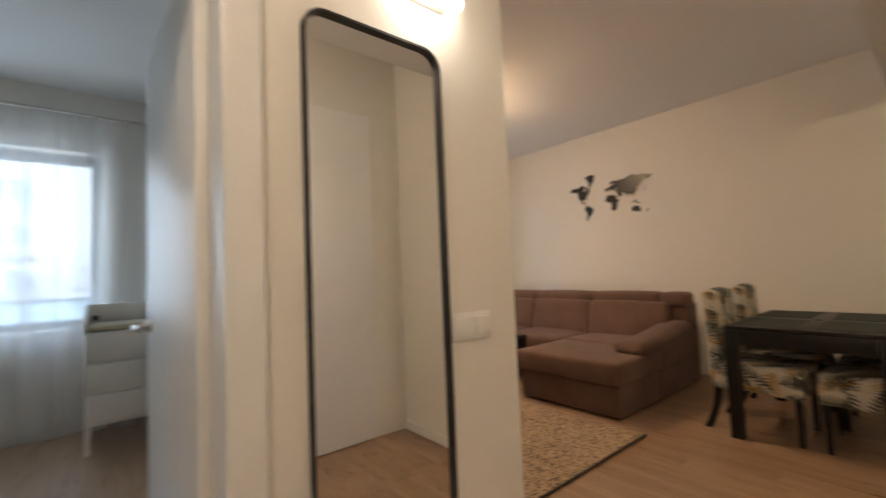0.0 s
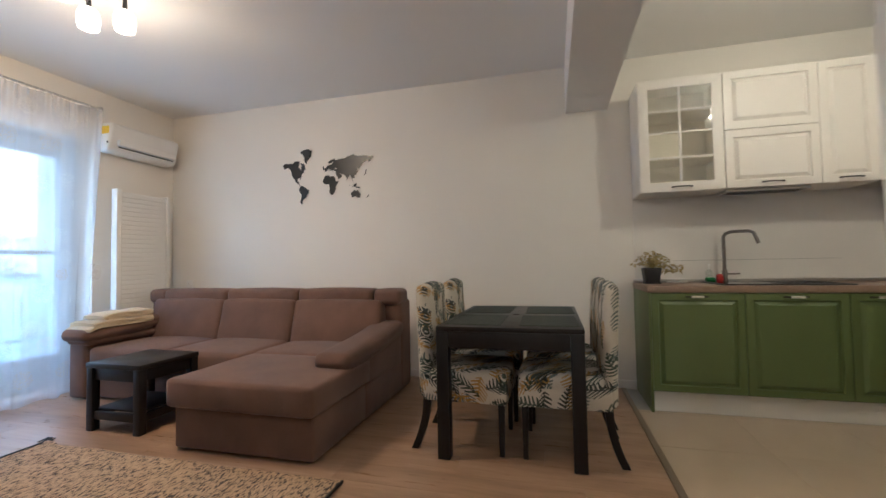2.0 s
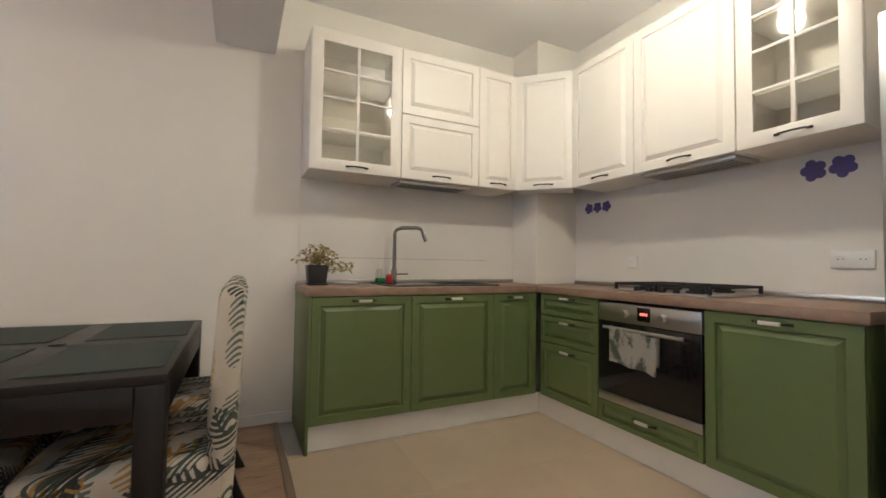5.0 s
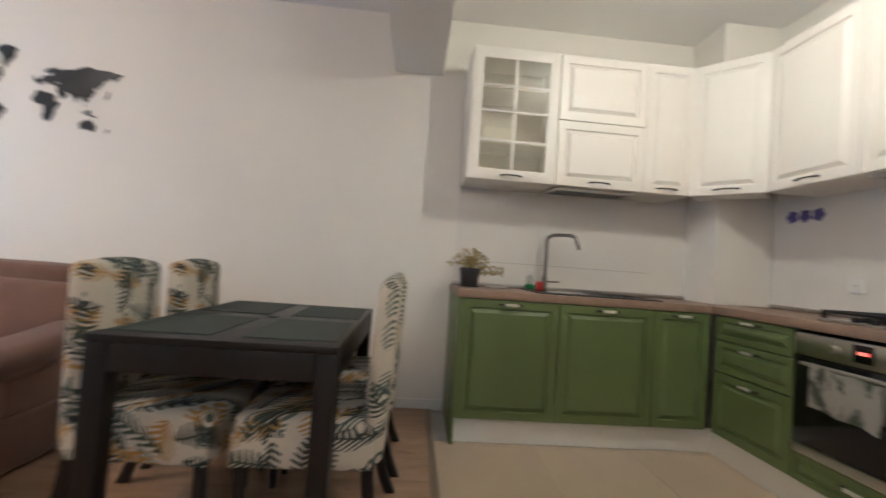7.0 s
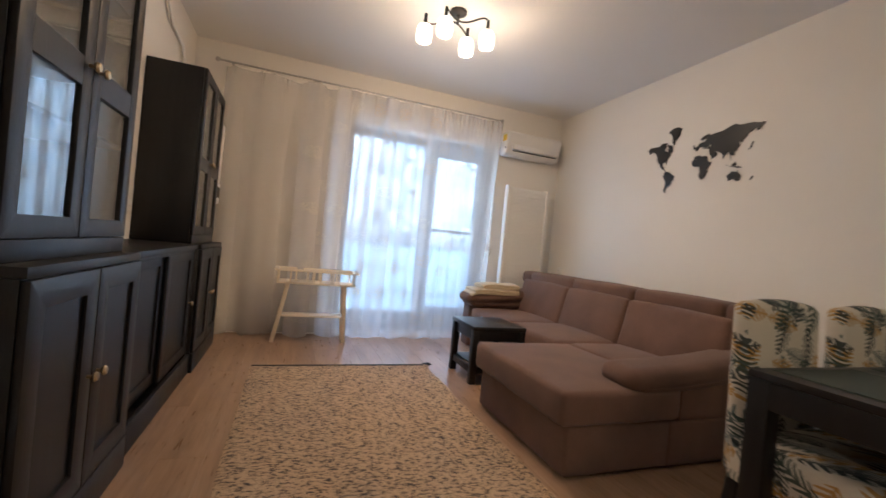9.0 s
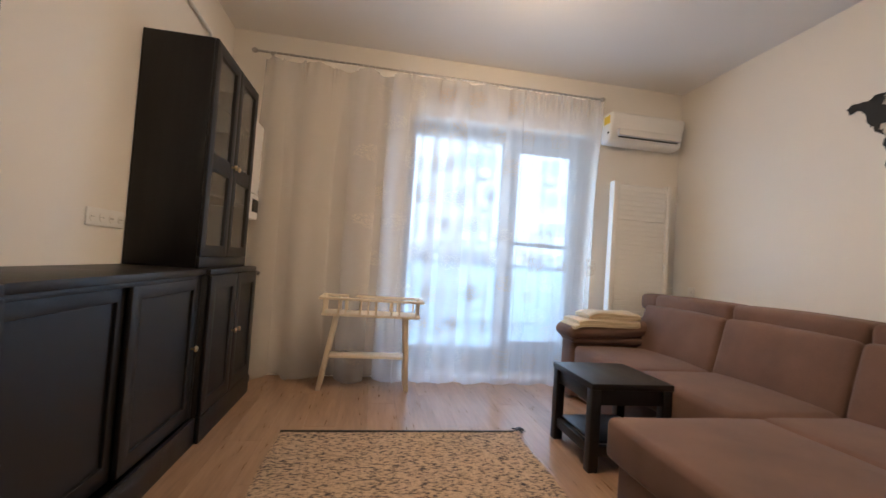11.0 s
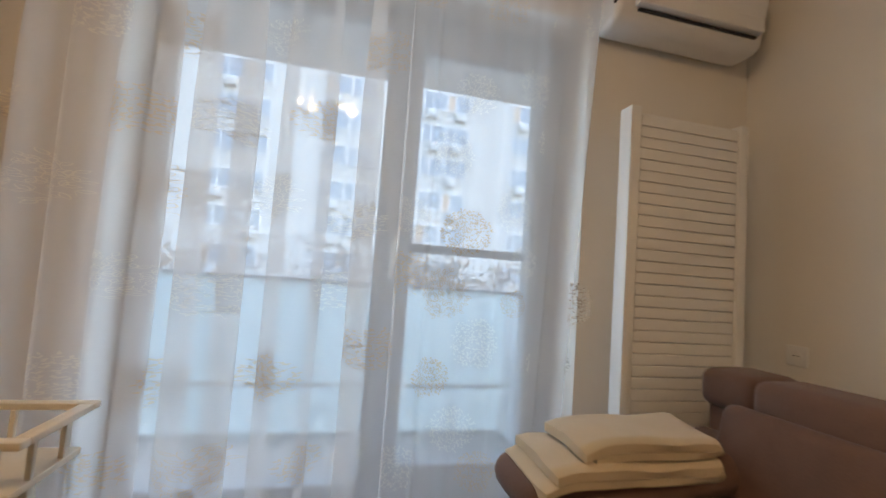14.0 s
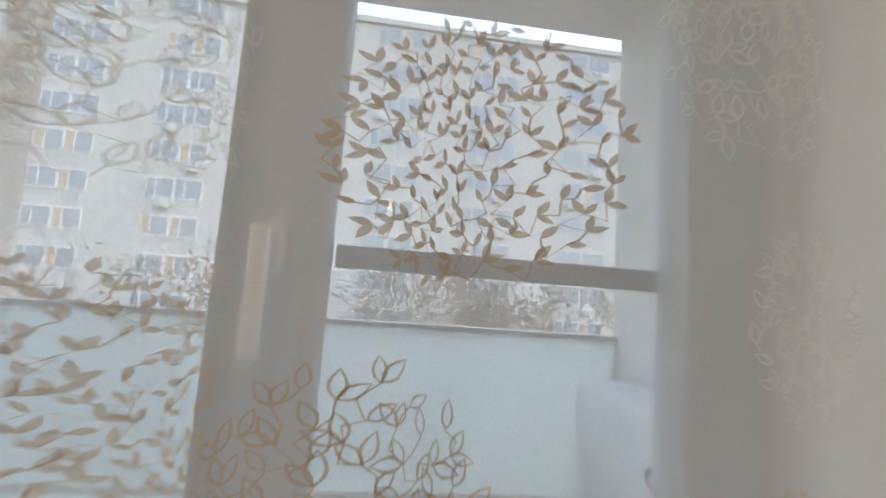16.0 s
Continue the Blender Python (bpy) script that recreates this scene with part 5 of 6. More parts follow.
def wall_unit(w, m, label, fronts, glass=False, depth=0.335, side=False):
    t = thing("wall_cabinet", label, "kitchen cabinet")
    t.matrix_world = m
    if glass:
        part("carcass", rim(0.0, w, UP0, UP1, 0.018, 0.001, depth, 0.001), WHITEK, t)
        part("back_board", box(0.017, w - 0.017, depth - 0.010, depth - 0.002, UP0 + 0.017, UP1 - 0.017), WHITEK, t)
        for z in (UP0 + 0.262, UP0 + 0.637):
            part("shelf", box(0.02, w - 0.02, 0.02, depth - 0.01, z, z + 0.016, 0.001), WHITEK, t)
        h, f = UP1 - UP0, 0.075
        d = part("door", rim(0.0015, w - 0.0015, UP0, UP1, f, -0.02, 0.0), WHITEK, t)
        part("mullion", box(w / 2 - 0.010, w / 2 + 0.010, -0.017, -0.003, UP0 + f, UP1 - f, 0.003), WHITEK, d)
        for z in (0.27, 0.47, 0.645):
            part("glazing_bar", box(f, w - f, -0.016, -0.004, UP0 + z - 0.008, UP0 + z + 0.008, 0.003), WHITEK, d)
        p = part("pane", box(f - 0.003, w - f + 0.003, -0.009, -0.006, UP0 + f, UP1 - f), KITGLASS, d, smooth=False)
        p.visible_shadow = False
        bow_handle(d, Matrix.Translation((w / 2, -0.02, UP0 + 0.035)), plate=False)
    else:
        part("carcass", box(0.001, w - 0.001, 0.001, depth, UP0, UP1, 0.001), WHITEK, t)
        for z0, z1 in fronts:
            raised_door(w, z1 - z0, WHITEK, t, pose(0, 0, z0), (w / 2, 0.035) if z0 < UP0 + 0.1 else None, 0.075)
    return t


FULL = ((UP0, UP1),)
wall_unit(0.605, run(5.335, 0.055, -90), "white glass-door kitchen wall cabinet with glazing bars", (), True)
wall_unit(0.615, run(5.335, -0.551, -90), "white kitchen wall cabinet with two stacked flap doors", ((UP0, UP0 + 0.447), (UP0 + 0.45, UP1)))
wall_unit(0.345, run(5.335, -1.167, -90), "narrow white panelled kitchen wall cabinet", FULL)
corner = math.hypot(5.335 - 5.02, 1.815 - 1.513)
t = thing("wall_cabinet", "white diagonal corner kitchen wall cabinet", "kitchen cabinet")
t.matrix_world = pose(5.335, -1.513, 0, 0, 0, -90 - math.degrees(math.atan2(5.335 - 5.02, 1.815 - 1.513)))
part("carcass", box(0.01, corner - 0.01, 0.001, 0.20, UP0, UP1, 0.001), WHITEK, t)
raised_door(corner, UP1 - UP0, WHITEK, t, pose(0, 0, UP0), (corner / 2, 0.035), 0.075)
wall_unit(0.545, run(5.018, -1.815, 180), "white panelled kitchen wall cabinet beside the corner", FULL)
wall_unit(0.600, run(4.470, -1.815, 180), "white panelled kitchen wall cabinet above the hob", FULL)
wall_unit(0.480, run(3.868, -1.815, 180), "white glass-door kitchen wall cabinet near the fridge", (), True)
for x0, x1, y0, y1, label in ((5.36, 5.56, -1.12, -0.56, "dish-rack opening"), (3.89, 4.45, -2.05, -1.83, "cooker hood")):
    h = thing("cooker_hood", "flat grey built-in cooker hood under the cabinets" if "hood" in label else "grey perforated drip tray under the wall cabinet", "cooker hood")
    part("grille", box(x0, x1, y0, y1, UP0 - 0.022, UP0 - 0.001, 0.004), STEEL, h)
    for k in range(5):
        if "hood" in label:
            part("slot", box(x0 + 0.03, x1 - 0.03, y0 + 0.03 + k * 0.035, y0 + 0.04 + k * 0.035, UP0 - 0.0235, UP0 - 0.022), BLACKPL, h)
        else:
            part("slot", box(x0 + 0.03 + k * 0.03, x0 + 0.04 + k * 0.03, y0 + 0.03, y1 - 0.03, UP0 - 0.0235, UP0 - 0.022), BLACKPL, h)


def flower_sticker(x, z, size, count):
    t = thing("flower_sticker", "violet flower stickers in a row on the kitchen wall", "wall sticker", (x, -2.146, z))
    for n in range(count):
        cx = -(n * size * 0.95)
        b = bmesh.new()
        for k in range(5):
            a = k * 1.2566 + n
            p = Vector((cx + 0.27 * size * math.cos(a), 0, 0.27 * size * math.sin(a)))
            turned(((0.20 * size, 0), (0.20 * size, 0.0015)), 12, b, Matrix.Translation(p) @ pose(0, 0, 0, -90))
        turned(((0.17 * size, 0), (0.17 * size, 0.003)), 12, b, Matrix.Translation((cx, 0, 0)) @ pose(0, 0, 0, -90))
        part("flower", b, PURPLE, t)


flower_sticker(5.19, 1.545, 0.095, 3)
flower_sticker(3.70, 1.565, 0.12, 2)


def fridge():
    t = thing("fridge_freezer", "tall steel fridge freezer beside the kitchen run", "fridge", (2.69, -2.15, 0))
    part("cabinet", box(0.0, 0.57, 0.0, 0.58, 0.03, 1.95, 0.008), FRIDGE, t)
    part("upper_door", box(0.0, 0.57, 0.585, 0.64, 0.76, 1.95, 0.012), FRIDGE, t)
    part("lower_door", box(0.0, 0.57, 0.585, 0.64, 0.05, 0.75, 0.012), FRIDGE, t)
    for z0, z1 in ((0.82, 1.25), (0.40, 0.70)):
        b = tube([(0.05, 0.675, z0), (0.05, 0.675, z1)], 0.010, 12)
        for z in (z0 + 0.03, z1 - 0.03):
            tube([(0.05, 0.635, z), (0.05, 0.675, z)], 0.007, 10, b)
        part("handle", b, STEEL, t)
    for x in (0.05, 0.52):
        for y in (0.06, 0.52):
            part("foot", turned(((0.02, 0), (0.02, 0.03)), 12, m=pose(x, y, 0)), BLACKPL, t)


fridge()
kl = thing("kitchen_lamp", "round lit opal ceiling lamp above the kitchen floor", "ceiling lamp", (4.0, -0.97, H))
part("canopy", turned(((0.05, 0), (0.05, -0.02), (0.012, -0.028), (0.010, -0.16)), 24), DARKMETAL, kl)
part("shade", turned(((0.03, -0.15), (0.055, -0.165), (0.065, -0.20), (0.060, -0.25), (0.050, -0.255)), 24), SHADE_GLOW, kl, "lit opal glass shade")

# ---------------------------------------------------------------- hall
def mirror():
    t = thing("wall_mirror", "tall rounded mirror in a slim black frame", "mirror", (1.295, 1.359, 0))
    w, z0, z1, r, fr = 0.208, 0.30, 1.880, 0.055, 0.007

    def ring(grow):
        pts = []
        rr = r + grow
        for cx, cz, a0 in ((w - r, z1 - r, 0), (-(w - r), z1 - r, 90), (-(w - r), z0 + r, 180), (w - r, z0 + r, 270)):
            for k in range(9):
                a = radians(a0 + k * 90 / 8)
                pts.append((cx + rr * math.cos(a), cz + rr * math.sin(a)))
        return pts

    b = bmesh.new()
    outer, inner = ring(fr), ring(0)
    loops = [[b.verts.new((x, y, z)) for x, z in pts] for pts, y in ((outer, 0), (outer, -0.022), (inner, -0.022), (inner, -0.006))]
    n = len(outer)
    for lo, hi in zip(loops, loops[1:]):
        for k in range(n):
            b.faces.new((lo[k], lo[(k + 1) % n], hi[(k + 1) % n], hi[k]))
    part("frame", b, BLACKPL, t, "slim black frame")
    b = bmesh.new()
    b.faces.new([b.verts.new((x, -0.008, z)) for x, z in ring(0.001)])
    geo = bmesh.ops.extrude_face_region(b, geom=b.faces[:])
    for v in geo["geom"]:
        if isinstance(v, bmesh.types.BMVert):
            v.co.y = -0.003
    part("mirror_glass", b, MIRROR, t, smooth=False)


mirror()
ml = thing("mirror_light", "small white lit wall lamp above the mirror", "wall lamp", (1.46, 1.358, 2.03))
part("bracket", box(-0.09, 0.09, -0.03, 0.0, 0.0, 0.05, 0.008), WHITEPL, ml)
part("diffuser", tube([(-0.12, -0.045, 0.02), (0.12, -0.045, 0.02)], 0.018, 16), TUBE_GLOW, ml, "lit opal tube")
hl = thing("hall_lamp", "round lit opal ceiling lamp in the hall", "ceiling lamp", (0.22, 0.42, H))
part("canopy", turned(((0.07, 0), (0.07, -0.02), (0.015, -0.03), (0.012, -0.12)), 24), DARKMETAL, hl)
part("shade", turned(((0.03, -0.11), (0.07, -0.13), (0.085, -0.17), (0.07, -0.21), (0.04, -0.22)), 24), TUBE_GLOW, hl, "lit opal glass shade")
wd = thing("hall_wardrobe", "tall plain white built-in wardrobe front in the hall", "wardrobe", (0.9, -0.468, 0))
for k in range(2):
    part("door", box(k * 0.70, k * 0.70 + 0.695, 0.0, 0.022, 0.01, 2.42, 0.003), DOORW, wd)

# ---------------------------------------------------------------- bedroom seen through the doorway
structure("bedroom_floor", box(-2.45, 1.27, 1.48, 5.15, -0.012, 0.0), PLANK, "oak laminate in the bedroom")
def changing_dresser():
    t = thing("changing_dresser", "white baby changing dresser with raised top", "dresser", (0.61, 4.36, 0))
    w, d = 0.62, 0.50
    for x in (0.0, w - 0.03):
        for y in (0.0, d - 0.04):
            part("leg", box(x, x + 0.03, y, y + 0.04, 0.0, 0.22, 0.004), WHITEK, t)
    part("body", box(0.0, w, 0.0, d, 0.20, 0.87, 0.005), WHITEK, t)
    for z in (0.22, 0.44, 0.66):
        part("drawer_front", box(0.015, w - 0.015, -0.016, -0.001, z, z + 0.20, 0.004), WHITEK, t)
    b = box(-0.01, w + 0.01, d - 0.02, d, 0.872, 1.06, 0.008)
    part("back_rim", b, WHITEK, t)
    for x in (-0.01, w - 0.01):
        b = box(x, x + 0.02, 0.0, d - 0.021, 0.872, 1.06, 0.006)
        for v in b.verts:
            if v.co.z > 1.0 and v.co.y < 0.1:
                v.co.z -= 0.12
        part("side_rim", b, WHITEK, t)
    part("mat", cushion(0.02, w - 0.02, 0.02, d - 0.03, 0.872, 0.915, 0.015, 0.006, 4), BLANKET, t)
    part("knob", turned(((0.02, 0), (0.02, 0.03)), 14, m=pose(0.06, -0.016, 0.98, 90)), BLACKPL, t)


changing_dresser()


# ---------------------------------------------------------------- curtains
def drape(x, z, seed):
    """Where the cloth at x along the heading hangs: sideways place and depth. Folds double back here and there."""
    k = 1 - z / 2.65
    lax = 0.5 + 0.5 * min(1.0, k * 3.0)
    wander = noise.noise(Vector((x * 1.1 + seed * 7, 0.22 * z, 1.7)))
    turn = (x * 50 if x > 2.95 else 47.2 + x * 34) + 5.0 * noise.noise(Vector((x * 1.9 + seed, 0, 3.3))) + 1.1 * wander
    strong = 0.5 + 0.9 * noise.noise(Vector((x * 2.6 + seed, 0.15 * z, 6.2)))
    strong = max(0.30, min(1.0, strong + 0.35))
    if seed == 0.0:
        strong = min(1.15, strong + 0.55 * max(0.0, min(1.0, (2.95 - x) / 0.3)))
        calm = max(0.0, 1 - ((x - 4.28) / 0.44) ** 4)
        strong *= 1 - 0.90 * calm
    side = 0.068 * strong * math.sin(turn) * lax
    deep = 0.050 * strong * math.cos(turn * 0.5 + 0.8 * math.sin(turn)) * lax + 0.016 * math.sin(turn * 0.37)
    if seed == 0.0:
        heavy = max(0.0, min(1.0, (2.95 - x) / 0.3))
        deep = min(0.15, deep * (1 + 0.9 * heavy) + 0.06 * heavy)
    ruffle = max(0.0, 1 - k * 14)
    deep += 0.010 * math.sin(x * 120) * ruffle + 0.006 * k * noise.noise(Vector((x * 4, z * 0.5, seed)))
    return x + side, deep


def voile(name, x0, x1, y0, z0, z1, nx, nz, label, seed):
    t = thing(name, label, "curtain", ((x0 + x1) / 2, y0, 0))
    b = bmesh.new()
    cx = (x0 + x1) / 2
    cols = []
    for i in range(nx + 1):
        col = []
        for j in range(nz + 1):
            s, h = i / nx, j / nz
            x = x0 + (x1 - x0) * s
            z = z0 + (z1 - z0) * h
            zz = z + (0.012 * math.sin(x * 21 + seed) if j == 0 else 0)
            xx, yy = drape(x, z, seed)
            if s > 0.86:
                xx -= 0.16 * (s - 0.86) / 0.14 * max(0.0, 0.95 - z / 2.65)
            col.append(b.verts.new((xx - cx, yy, zz)))
        cols.append(col)
    for c0, c1 in zip(cols, cols[1:]):
        for j in range(nz):
            b.faces.new((c0[j], c1[j], c1[j + 1], c0[j + 1]))
    part("voile", b, SHEER, t)
    return t


CURT_Y = 4.965
curtain = voile("sheer_curtain", 1.72, 4.72, CURT_Y, 0.015, 2.66, 900, 22, "white sheer voile curtain with embroidered leaf circles", 0.0)


def motif(r, seed, bm, open_leaf):
    """A round spray of twigs and leaves of radius r, as flat stitches in x, z; open leaves are outlines alone."""
    rnd = random.Random(seed)
    blade = ((0, 0), (0.22, 0.75), (0.45, 1.0), (0.72, 0.7), (1, 0), (0.72, -0.7), (0.45, -1.0), (0.22, -0.75))

    def stitch(p, a, l, w):
        m = Matrix.Translation((p[0], 0, p[1])) @ pose(0, 0, 0, 0, -math.degrees(a), 0)
        outer = [bm.verts.new(m @ Vector((u * l, 0, v * w))) for u, v in blade]
        if not open_leaf:
            bm.faces.new(outer)
            return
        inner = [bm.verts.new(m @ Vector(((0.10 + u * 0.80) * l, 0, v * w * 0.62))) for u, v in blade]
        for k in range(len(blade)):
            j = (k + 1) % len(blade)
            bm.faces.new((outer[k], outer[j], inner[j], inner[k]))

    def line(p, q, w):
        d = (Vector(q) - Vector(p)).normalized()
        side = Vector((-d[1], d[0]))
        bend = side * rnd.uniform(-0.012, 0.012) * r / 0.08
        mid = (Vector(p) + Vector(q)) / 2 + bend
        pts = [Vector(p), mid, Vector(q)]
        rows = [[bm.verts.new((c[0], 0, c[1])) for c in (v + side * w, v - side * w)] for v in pts]
        for lo, hi in zip(rows, rows[1:]):
            bm.faces.new((lo[0], hi[0], hi[1], lo[1]))

    gap = 0.165 if open_leaf else 0.105
    base = (rnd.uniform(-0.15, 0.15) * r, -0.97 * r)
    nodes = [base]
    for _ in range(700):
        a, d = rnd.uniform(0, 6.283), r * math.sqrt(rnd.random())
        p = (d * math.cos(a), d * math.sin(a))
        if min(math.hypot(p[0] - q[0], p[1] - q[1]) for q in nodes) > gap * r:
            nodes.append(p)
    nodes.sort(key=lambda q: math.hypot(q[0] - base[0], q[1] - base[1]))
    for n, p in enumerate(nodes[1:], 1):
        q = min(nodes[:n], key=lambda o: math.hypot(o[0] - p[0], o[1] - p[1]) + 0.25 * math.hypot(o[0] - base[0], o[1] - base[1]))
        line(q, p, 0.0075 * r)
        a = math.atan2(p[1] - q[1], p[0] - q[0])
        for side in rnd.choice(((-1, 1), (-1, 1), (-1,), (1,))):
            size = r * rnd.uniform(0.19, 0.26) if open_leaf else r * rnd.uniform(0.105, 0.15)
            stitch(p, a + side * rnd.uniform(0.35, 0.85), size, size * (0.26 if open_leaf else 0.21))


def lay_motifs():
    rnd = random.Random(21)
    # along the heading, height, radius, thread, open leaves
    spots = [(4.195, 1.333, 0.086, EMBROID, False), (4.13, 1.62, 0.080, EMBROIDW, False), (4.20, 1.86, 0.078, EMBROIDW, False), (4.135, 1.10, 0.084, EMBROID, True), (4.255, 0.93, 0.086, EMBROIDW, False),
             (4.09, 0.80, 0.068, EMBROID, False), (4.19, 0.62, 0.078, EMBROIDW, False), (4.385, 1.42, 0.072, EMBROIDW, True), (4.435, 1.235, 0.060, EMBROIDW, True), (4.40, 1.08, 0.050, EMBROID, False),
             (3.985, 1.165, 0.074, EMBROIDT, False), (3.985, 1.36, 0.072, EMBROIDW, True), (3.90, 0.90, 0.070, EMBROIDT, False), (4.56, 1.72, 0.076, EMBROIDW, False), (4.56, 0.86, 0.076, EMBROIDW, False)]
    for j in range(9):
        for i in range(8):
            x = 2.62 + i * 0.305 + (0.15 if j % 2 else 0) + rnd.uniform(-0.03, 0.03)
            z = 0.22 + j * 0.285 + rnd.uniform(-0.03, 0.03)
            if x < 4.66 and min(math.hypot(x - q[0], z - q[1]) for q in spots) > 0.17:
                spots.append((x, z, rnd.uniform(0.068, 0.082), EMBROIDW if x < 3.0 or rnd.random() < 0.5 else EMBROIDT, rnd.random() < 0.3))
    cx = (1.72 + 4.72) / 2
    for n, (x, z, r, thread, open_leaf) in enumerate(spots):
        b = bmesh.new()
        motif(r, n, b, open_leaf)
        for v in b.verts:
            px, pz = x + v.co.x, z + v.co.z
            qx, qy = drape(px, pz, 0.0)
            v.co = Vector((qx - cx, qy - 0.0025, pz))
        tagged(part("embroidered_circle", b, thread, curtain, smooth=False), kind="stuff")


lay_motifs()
rod = thing("curtain_rod", "slim metal curtain rod with end finial", "curtain rod", (0, 0, 0))
part("rod", tube([(1.60, 4.955, 2.675), (4.68, 4.955, 2.675)], 0.009, 12), STEEL, rod)
for x in (1.62, 4.70):
    part("finial", turned(((0.010, 0), (0.022, 0.012), (0.022, 0.03), (0.008, 0.045)), 16, m=pose(x - 0.02, 4.955, 2.675, 0, 90)), STEEL, rod)
for x in (1.75, 3.2, 4.66):
    b = box(x - 0.01, x + 0.01, 4.955, 5.15, 2.665, 2.685, 0.004)
    box(x - 0.015, x + 0.015, 5.135, 5.15, 2.64, 2.71, 0.003, bm=b)
    part("bracket", b, STEEL, rod)
for k in range(60):
    x = 1.74 + k * (2.96 / 59)
    part("hook", tube([(x, 4.955, 2.684), (x, 4.944, 2.676), (x, 4.953, 2.655)], 0.0022, 6), WHITEPL, rod)
voile("bedroom_curtain", -1.6, 1.05, 4.985, 0.02, 2.66, 420, 12, "white sheer voile curtain at the bedroom window", 2.1)
br = thing("curtain_rod", "slim metal curtain rod above the bedroom window", "curtain rod", (0, 0, 0))
part("rod", tube([(-1.05, 4.985, 2.675), (1.12, 4.985, 2.675)], 0.009, 12), STEEL, br)
for x in (-0.95, 1.02):
    part("bracket", box(x - 0.01, x + 0.01, 4.985, 5.15, 2.665, 2.685, 0.004), STEEL, br)

# ---------------------------------------------------------------- balcony things
def outdoor_unit():
    t = thing("outdoor_ac_unit", "white outdoor air conditioning unit on the balcony", "air conditioner", (4.995, 5.88, -0.03))
    part("casing", box(0.0, 0.27, 0.0, 0.66, 0.06, 0.935, 0.022, 4), ACWHITE, t)
    part("service_panel", box(-0.004, 0.10, 0.004, 0.205, 0.085, 0.915, 0.010, 3), ACWHITE, t)
    # dark disc laid on the closed casing as the shade behind the fan grille
    part("fan_shade_disc", turned(((0.18, 0), (0.18, 0.003)), 28, m=pose(0.001, 0.43, 0.50, 0, -90)), GREYPL, t, "dark disc for the shade in the fan opening")
    part("fan_ring", turned(((0.185, 0), (0.20, 0.006), (0.195, 0.012), (0.18, 0.012)), 32, m=pose(0.002, 0.43, 0.50, 0, -90)), ACWHITE, t)
    for k in range(9):
        x = 0.335 + k * 0.024
        h = math.sqrt(max(0.001, 0.175 ** 2 - (x - 0.43) ** 2))
        part("grille_bar", box(-0.010, 0.0, x - 0.003, x + 0.003, 0.50 - h, 0.50 + h, 0.001, 1), ACWHITE, t)
    for k in range(5):
        part("top_rib", box(0.025 + k * 0.048, 0.045 + k * 0.048, 0.03, 0.63, 0.935, 0.941, 0.002), ACWHITE, t)
    for k, (mat, a0) in enumerate(((PURPLE, 40), (REDPL, 220))):
        b = bmesh.new()
        arc = [(0.032 * math.cos(radians(a0 + n * 18)), 0.036 * math.sin(radians(a0 + n * 18))) for n in range(11)]
        inner = [(0.016 * u / 0.032, 0.016 * v / 0.036) for u, v in reversed(arc)]
        face = b.faces.new([b.verts.new((-0.0062, 0.10 - u, 0.745 + v)) for u, v in arc + inner])
        for v in bmesh.ops.extrude_face_region(b, geom=[face])["geom"]:
            if isinstance(v, bmesh.types.BMVert):
                v.co.x = -0.0045
        part("emblem_half", b, mat, t, "blue emblem half" if k == 0 else "red emblem half")
    part("label_bar", box(-0.006, -0.0045, 0.055, 0.145, 0.675, 0.695), FARAC, t, "grey lettering bar")
    part("label_mark", box(-0.006, -0.0045, 0.085, 0.115, 0.61, 0.64), FARAC, t, "grey emblem mark")
    for y in (0.08, 0.60):
        part("foot", box(0.03, 0.24, y, y + 0.05, 0.0, 0.06, 0.004), GREYPL, t)


outdoor_unit()

# ---------------------------------------------------------------- outside
GROUND = -9.0
structure("ground", box(-400, 400, 5.9, 700, GROUND - 0.5, GROUND), EARTH, "bare winter ground far below")
FY = 36.5


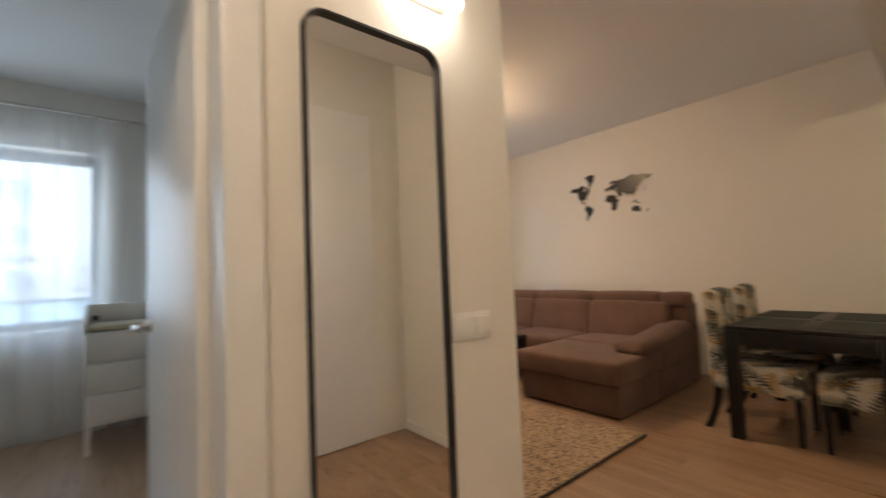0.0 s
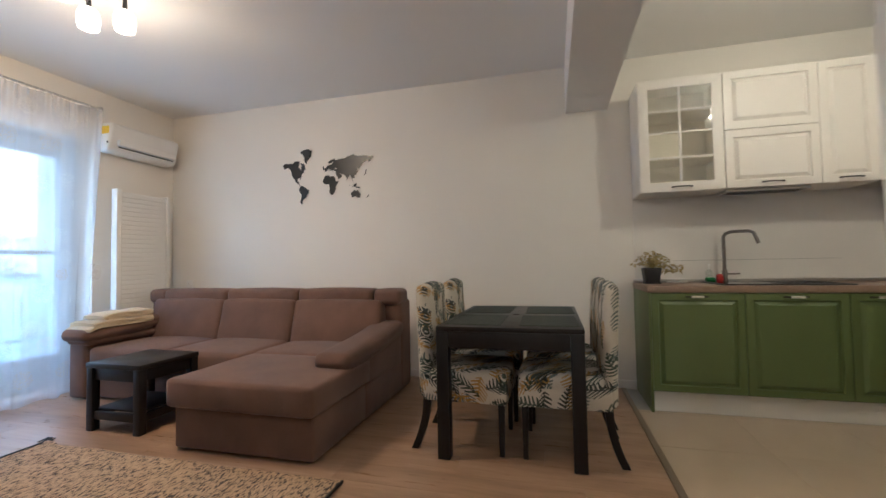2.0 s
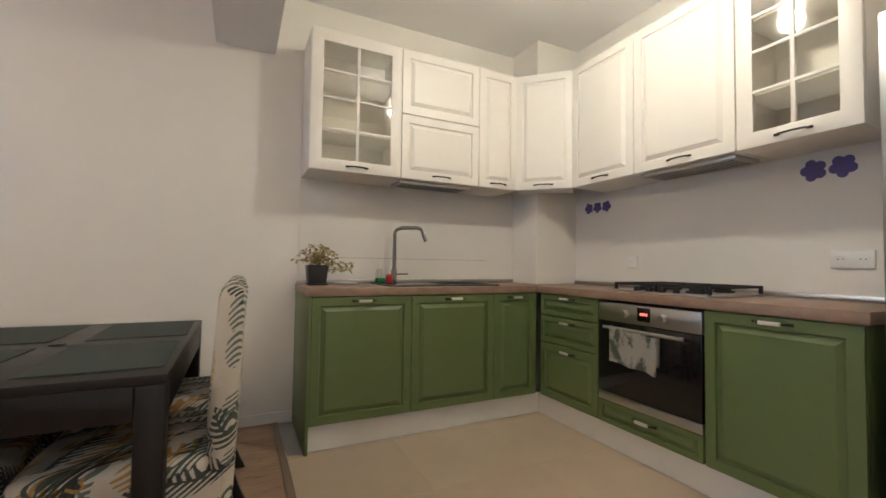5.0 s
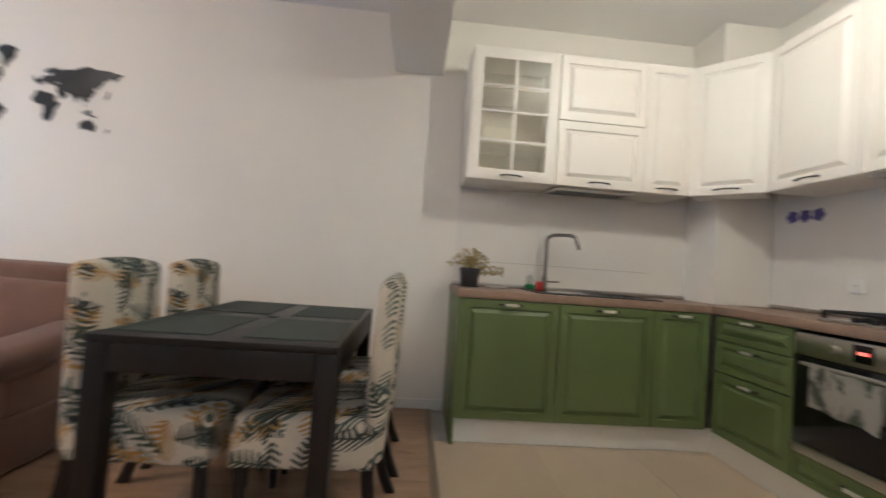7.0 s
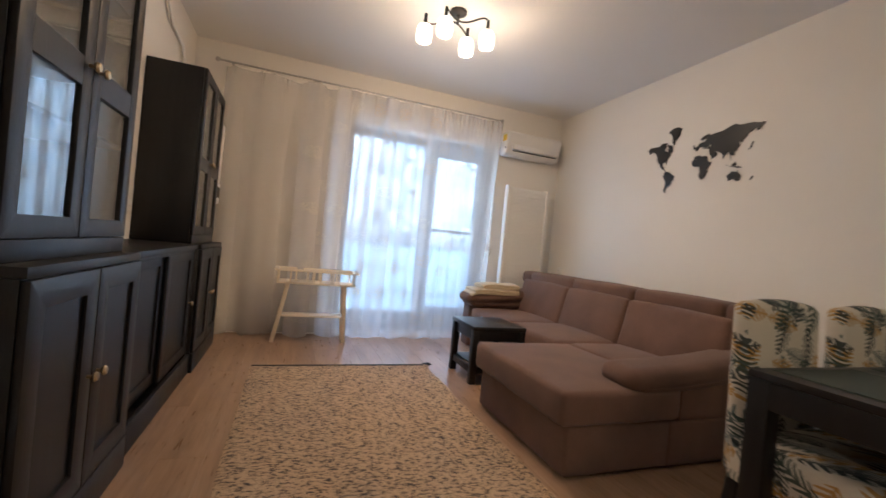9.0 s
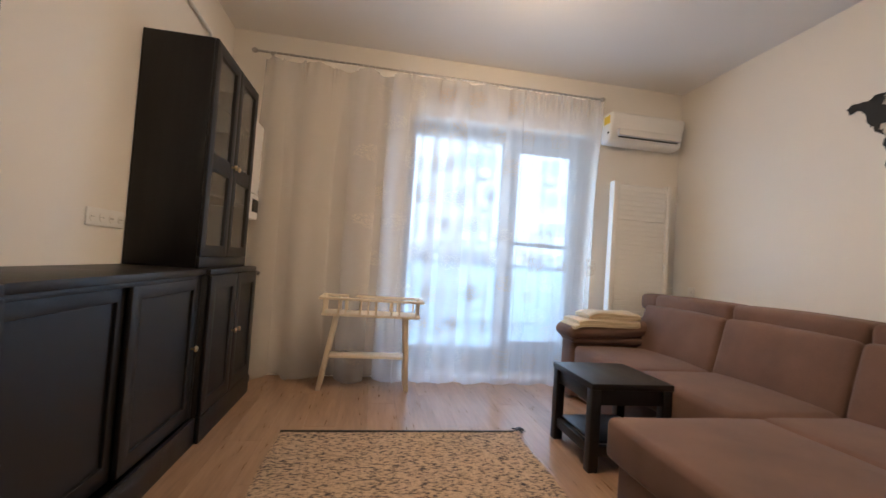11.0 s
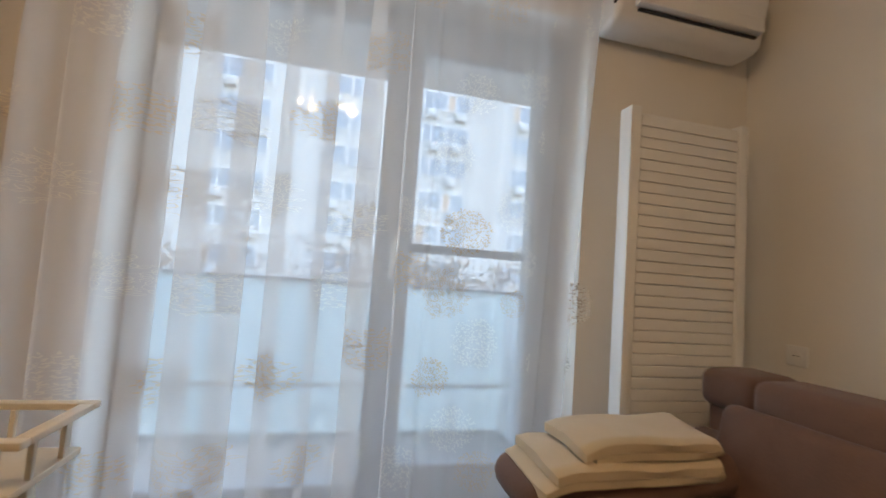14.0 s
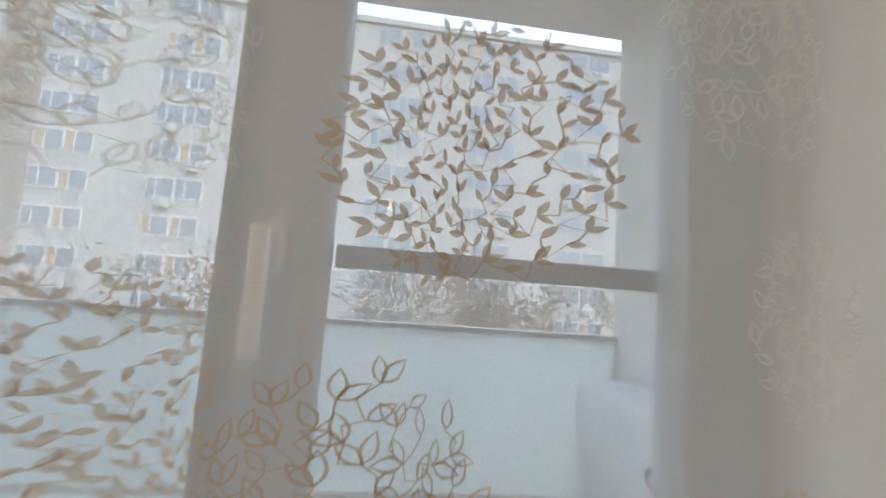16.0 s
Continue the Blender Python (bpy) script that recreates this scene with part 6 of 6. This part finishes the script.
def block():
    t = thing("apartment_building", "pale panel apartment block with rows of windows", "building", (0, FY, GROUND))
    top = 22.1 - GROUND
    part("wall", box(-44, 40, 0.0, 12.0, 0.0, top), FACADE, t, smooth=False)
    part("roof_edge", box(-44.2, 40.2, -0.25, 12.2, top, top + 0.45), CONCRETE, t)
    rnd = random.Random(8)
    base = 1.22 + 0.015 * 31.3 - GROUND
    w, h = 1.94, 1.5
    b = box(-w / 2, w / 2, -0.07, 0.0, 0, 0.07)
    box(-w / 2, w / 2, -0.07, 0.0, h - 0.07, h, bm=b)
    for x in (-w / 2, -0.30, w / 2 - 0.07):
        box(x, x + 0.07, -0.07, 0.0, 0.07, h - 0.07, bm=b)
    first = part("window", b, FARFRAME, t, smooth=False)
    pane = part("pane", box(-w / 2 + 0.02, w / 2 - 0.02, -0.03, -0.005, 0.04, h - 0.04), FARGLASS, first, smooth=False)
    blind_me = part("blind", box(-w / 2 + 0.06, -0.28, -0.045, -0.031, 0.07, h - 0.09), FARBROWN, first, smooth=False)
    unit_b = box(-0.40, 0.40, -0.36, -0.02, 0, 0.58, 0.03)
    unit = part("ac_unit", unit_b, FARAC, t, "white outdoor air conditioner")
    proto_unit = unit.data
    first_done = unit_done = False
    for row in range(-2, 8):
        for g in range(-4, 3):
            for off in (-0.98, 1.0):
                x, z = 3.25 + 7.75 * g + off, base - 0.72 + row * 2.78
                if not first_done:
                    first.location = (x, 0, z)
                    first_done = True
                    continue
                o = new("window", first.data)
                o.parent, o.location = t, (x, 0, z)
                p = new("pane", pane.data)
                p.parent = o
                if rnd.random() < 0.35:
                    q = new("blind", blind_me.data)
                    q.parent = o
                if rnd.random() < 0.33:
                    if not unit_done:
                        unit.location, unit_done = (x + 0.3, 0, z - 0.72), True
                    else:
                        q = new("ac_unit", proto_unit)
                        q.parent, q.location = t, (x + rnd.uniform(-0.4, 0.4), 0, z - 0.72)
    for row in range(-2, 8):
        part("panel_joint", box(-44, 40, -0.012, 0.0, base - 1.15 + row * 2.78, base - 1.10 + row * 2.78), CONCRETE, t, smooth=False)


block()


def tree(x, y, height, seed, leafy):
    rnd = random.Random(seed)
    t = thing("tree", "bare winter tree with brown remaining leaves" if leafy else "bare leafless winter tree", "tree", (x, y, GROUND))
    wood, crown = bmesh.new(), bmesh.new()
    tips = []

    def limb(p, way, length, r, depth):
        pts = [p]
        for n in range(4):
            way = (way + Vector((rnd.uniform(-0.2, 0.2), rnd.uniform(-0.2, 0.2), rnd.uniform(-0.05, 0.14)))).normalized()
            pts.append(pts[-1] + way * length / 4)
        tube(pts, r, 7 if depth < 2 else 4, wood, r * 0.55)
        tips.append(pts[-1])
        if depth < 4:
            for k in range(3 if depth else 5):
                a = rnd.uniform(0, 6.28)
                out = (way * 0.75 + Vector((math.cos(a), math.sin(a), 0.25)) * 0.75).normalized()
                limb(pts[rnd.choice((2, 3, 4))], out, length * rnd.uniform(0.55, 0.75), r * 0.5, depth + 1)

    limb(Vector((0, 0, 0)), Vector((0, 0, 1)), height * 0.42, 0.16, 0)
    part("trunk", wood, BARK, t)
    if leafy:
        for p in tips:
            for _ in range(7):
                q = Euler((rnd.uniform(0, 6), rnd.uniform(0, 6), rnd.uniform(0, 6))).to_matrix()
                c = p + Vector((rnd.gauss(0, 0.35), rnd.gauss(0, 0.35), rnd.gauss(0, 0.3)))
                l = rnd.uniform(0.10, 0.2)
                crown.faces.new([crown.verts.new(c + q @ Vector(k)) for k in ((0, 0, 0), (l, l * 0.45, 0), (2 * l, 0, 0.03), (l, -l * 0.45, 0))])
        part("crown", crown, FARLEAF, t, smooth=False)


for n, (x, y, h, leafy) in enumerate(((0.5, 30, 14.5, False), (-6.5, 29, 13.5, True), (4.8, 31, 14.0, True), (9.8, 30, 13.2, True), (15.5, 31, 13.6, True), (-13, 30, 14, False))):
    tree(x, y, h, 40 + n, leafy)

# ---------------------------------------------------------------- floor pieces
floor_ob = bpy.data.objects["floor"]
plank_bm = box(-0.0958, 0.0958, -0.641, 0.641, -0.0115, 0.0, 0.0006, 1)
first = part("plank", plank_bm, PLANK, floor_ob, smooth=False)
PLANK_ME = first.data
bpy.data.objects.remove(first)


def lay_planks(x0, x1, y0, y1):
    row = 0
    x = x0
    while x < x1 - 0.001:
        wide = min(0.192, x1 - x)
        y = y0 - (0.0, 0.43, 0.86, 0.2, 0.66)[row % 5]
        while y < y1:
            a, c = max(y, y0), min(y + 1.283, y1)
            if c - a > 0.02:
                o = new("plank", PLANK_ME)
                o.parent = floor_ob
                o.location = (x + wide / 2, (a + c) / 2, 0)
                o.scale = (wide / 0.192, (c - a) / 1.283, 1)
            y += 1.283
        x += 0.192
        row += 1


structure("grout", box(2.68, 5.12, -2.15, 0.158, -0.011, -0.0008), plain("beige_grout", (0.44, 0.35, 0.25), 0.8), "beige tile grout")
lay_planks(1.39, 5.68, 0.197, 5.15)
lay_planks(-1.5, 1.39, -0.47, 1.36)
lay_planks(1.39, 2.555, -0.47, 0.197)
tile_bm = box(-0.2993, 0.2993, -0.2993, 0.2993, -0.011, 0.001, 0.0015, 1)
first = part("tile", tile_bm, TILE, floor_ob, smooth=False)
TILE_ME = first.data
bpy.data.objects.remove(first)
x = 2.68
while x < 5.12:
    y = 0.158
    wide = min(0.6, 5.12 - x)
    while y > -2.15:
        deep = min(0.6, y + 2.16)
        o = new("tile", TILE_ME)
        o.parent = floor_ob
        o.location, o.scale = (x + wide / 2, y - deep / 2, 0), (wide / 0.6, deep / 0.6, 1)
        y -= 0.6
    x += 0.6
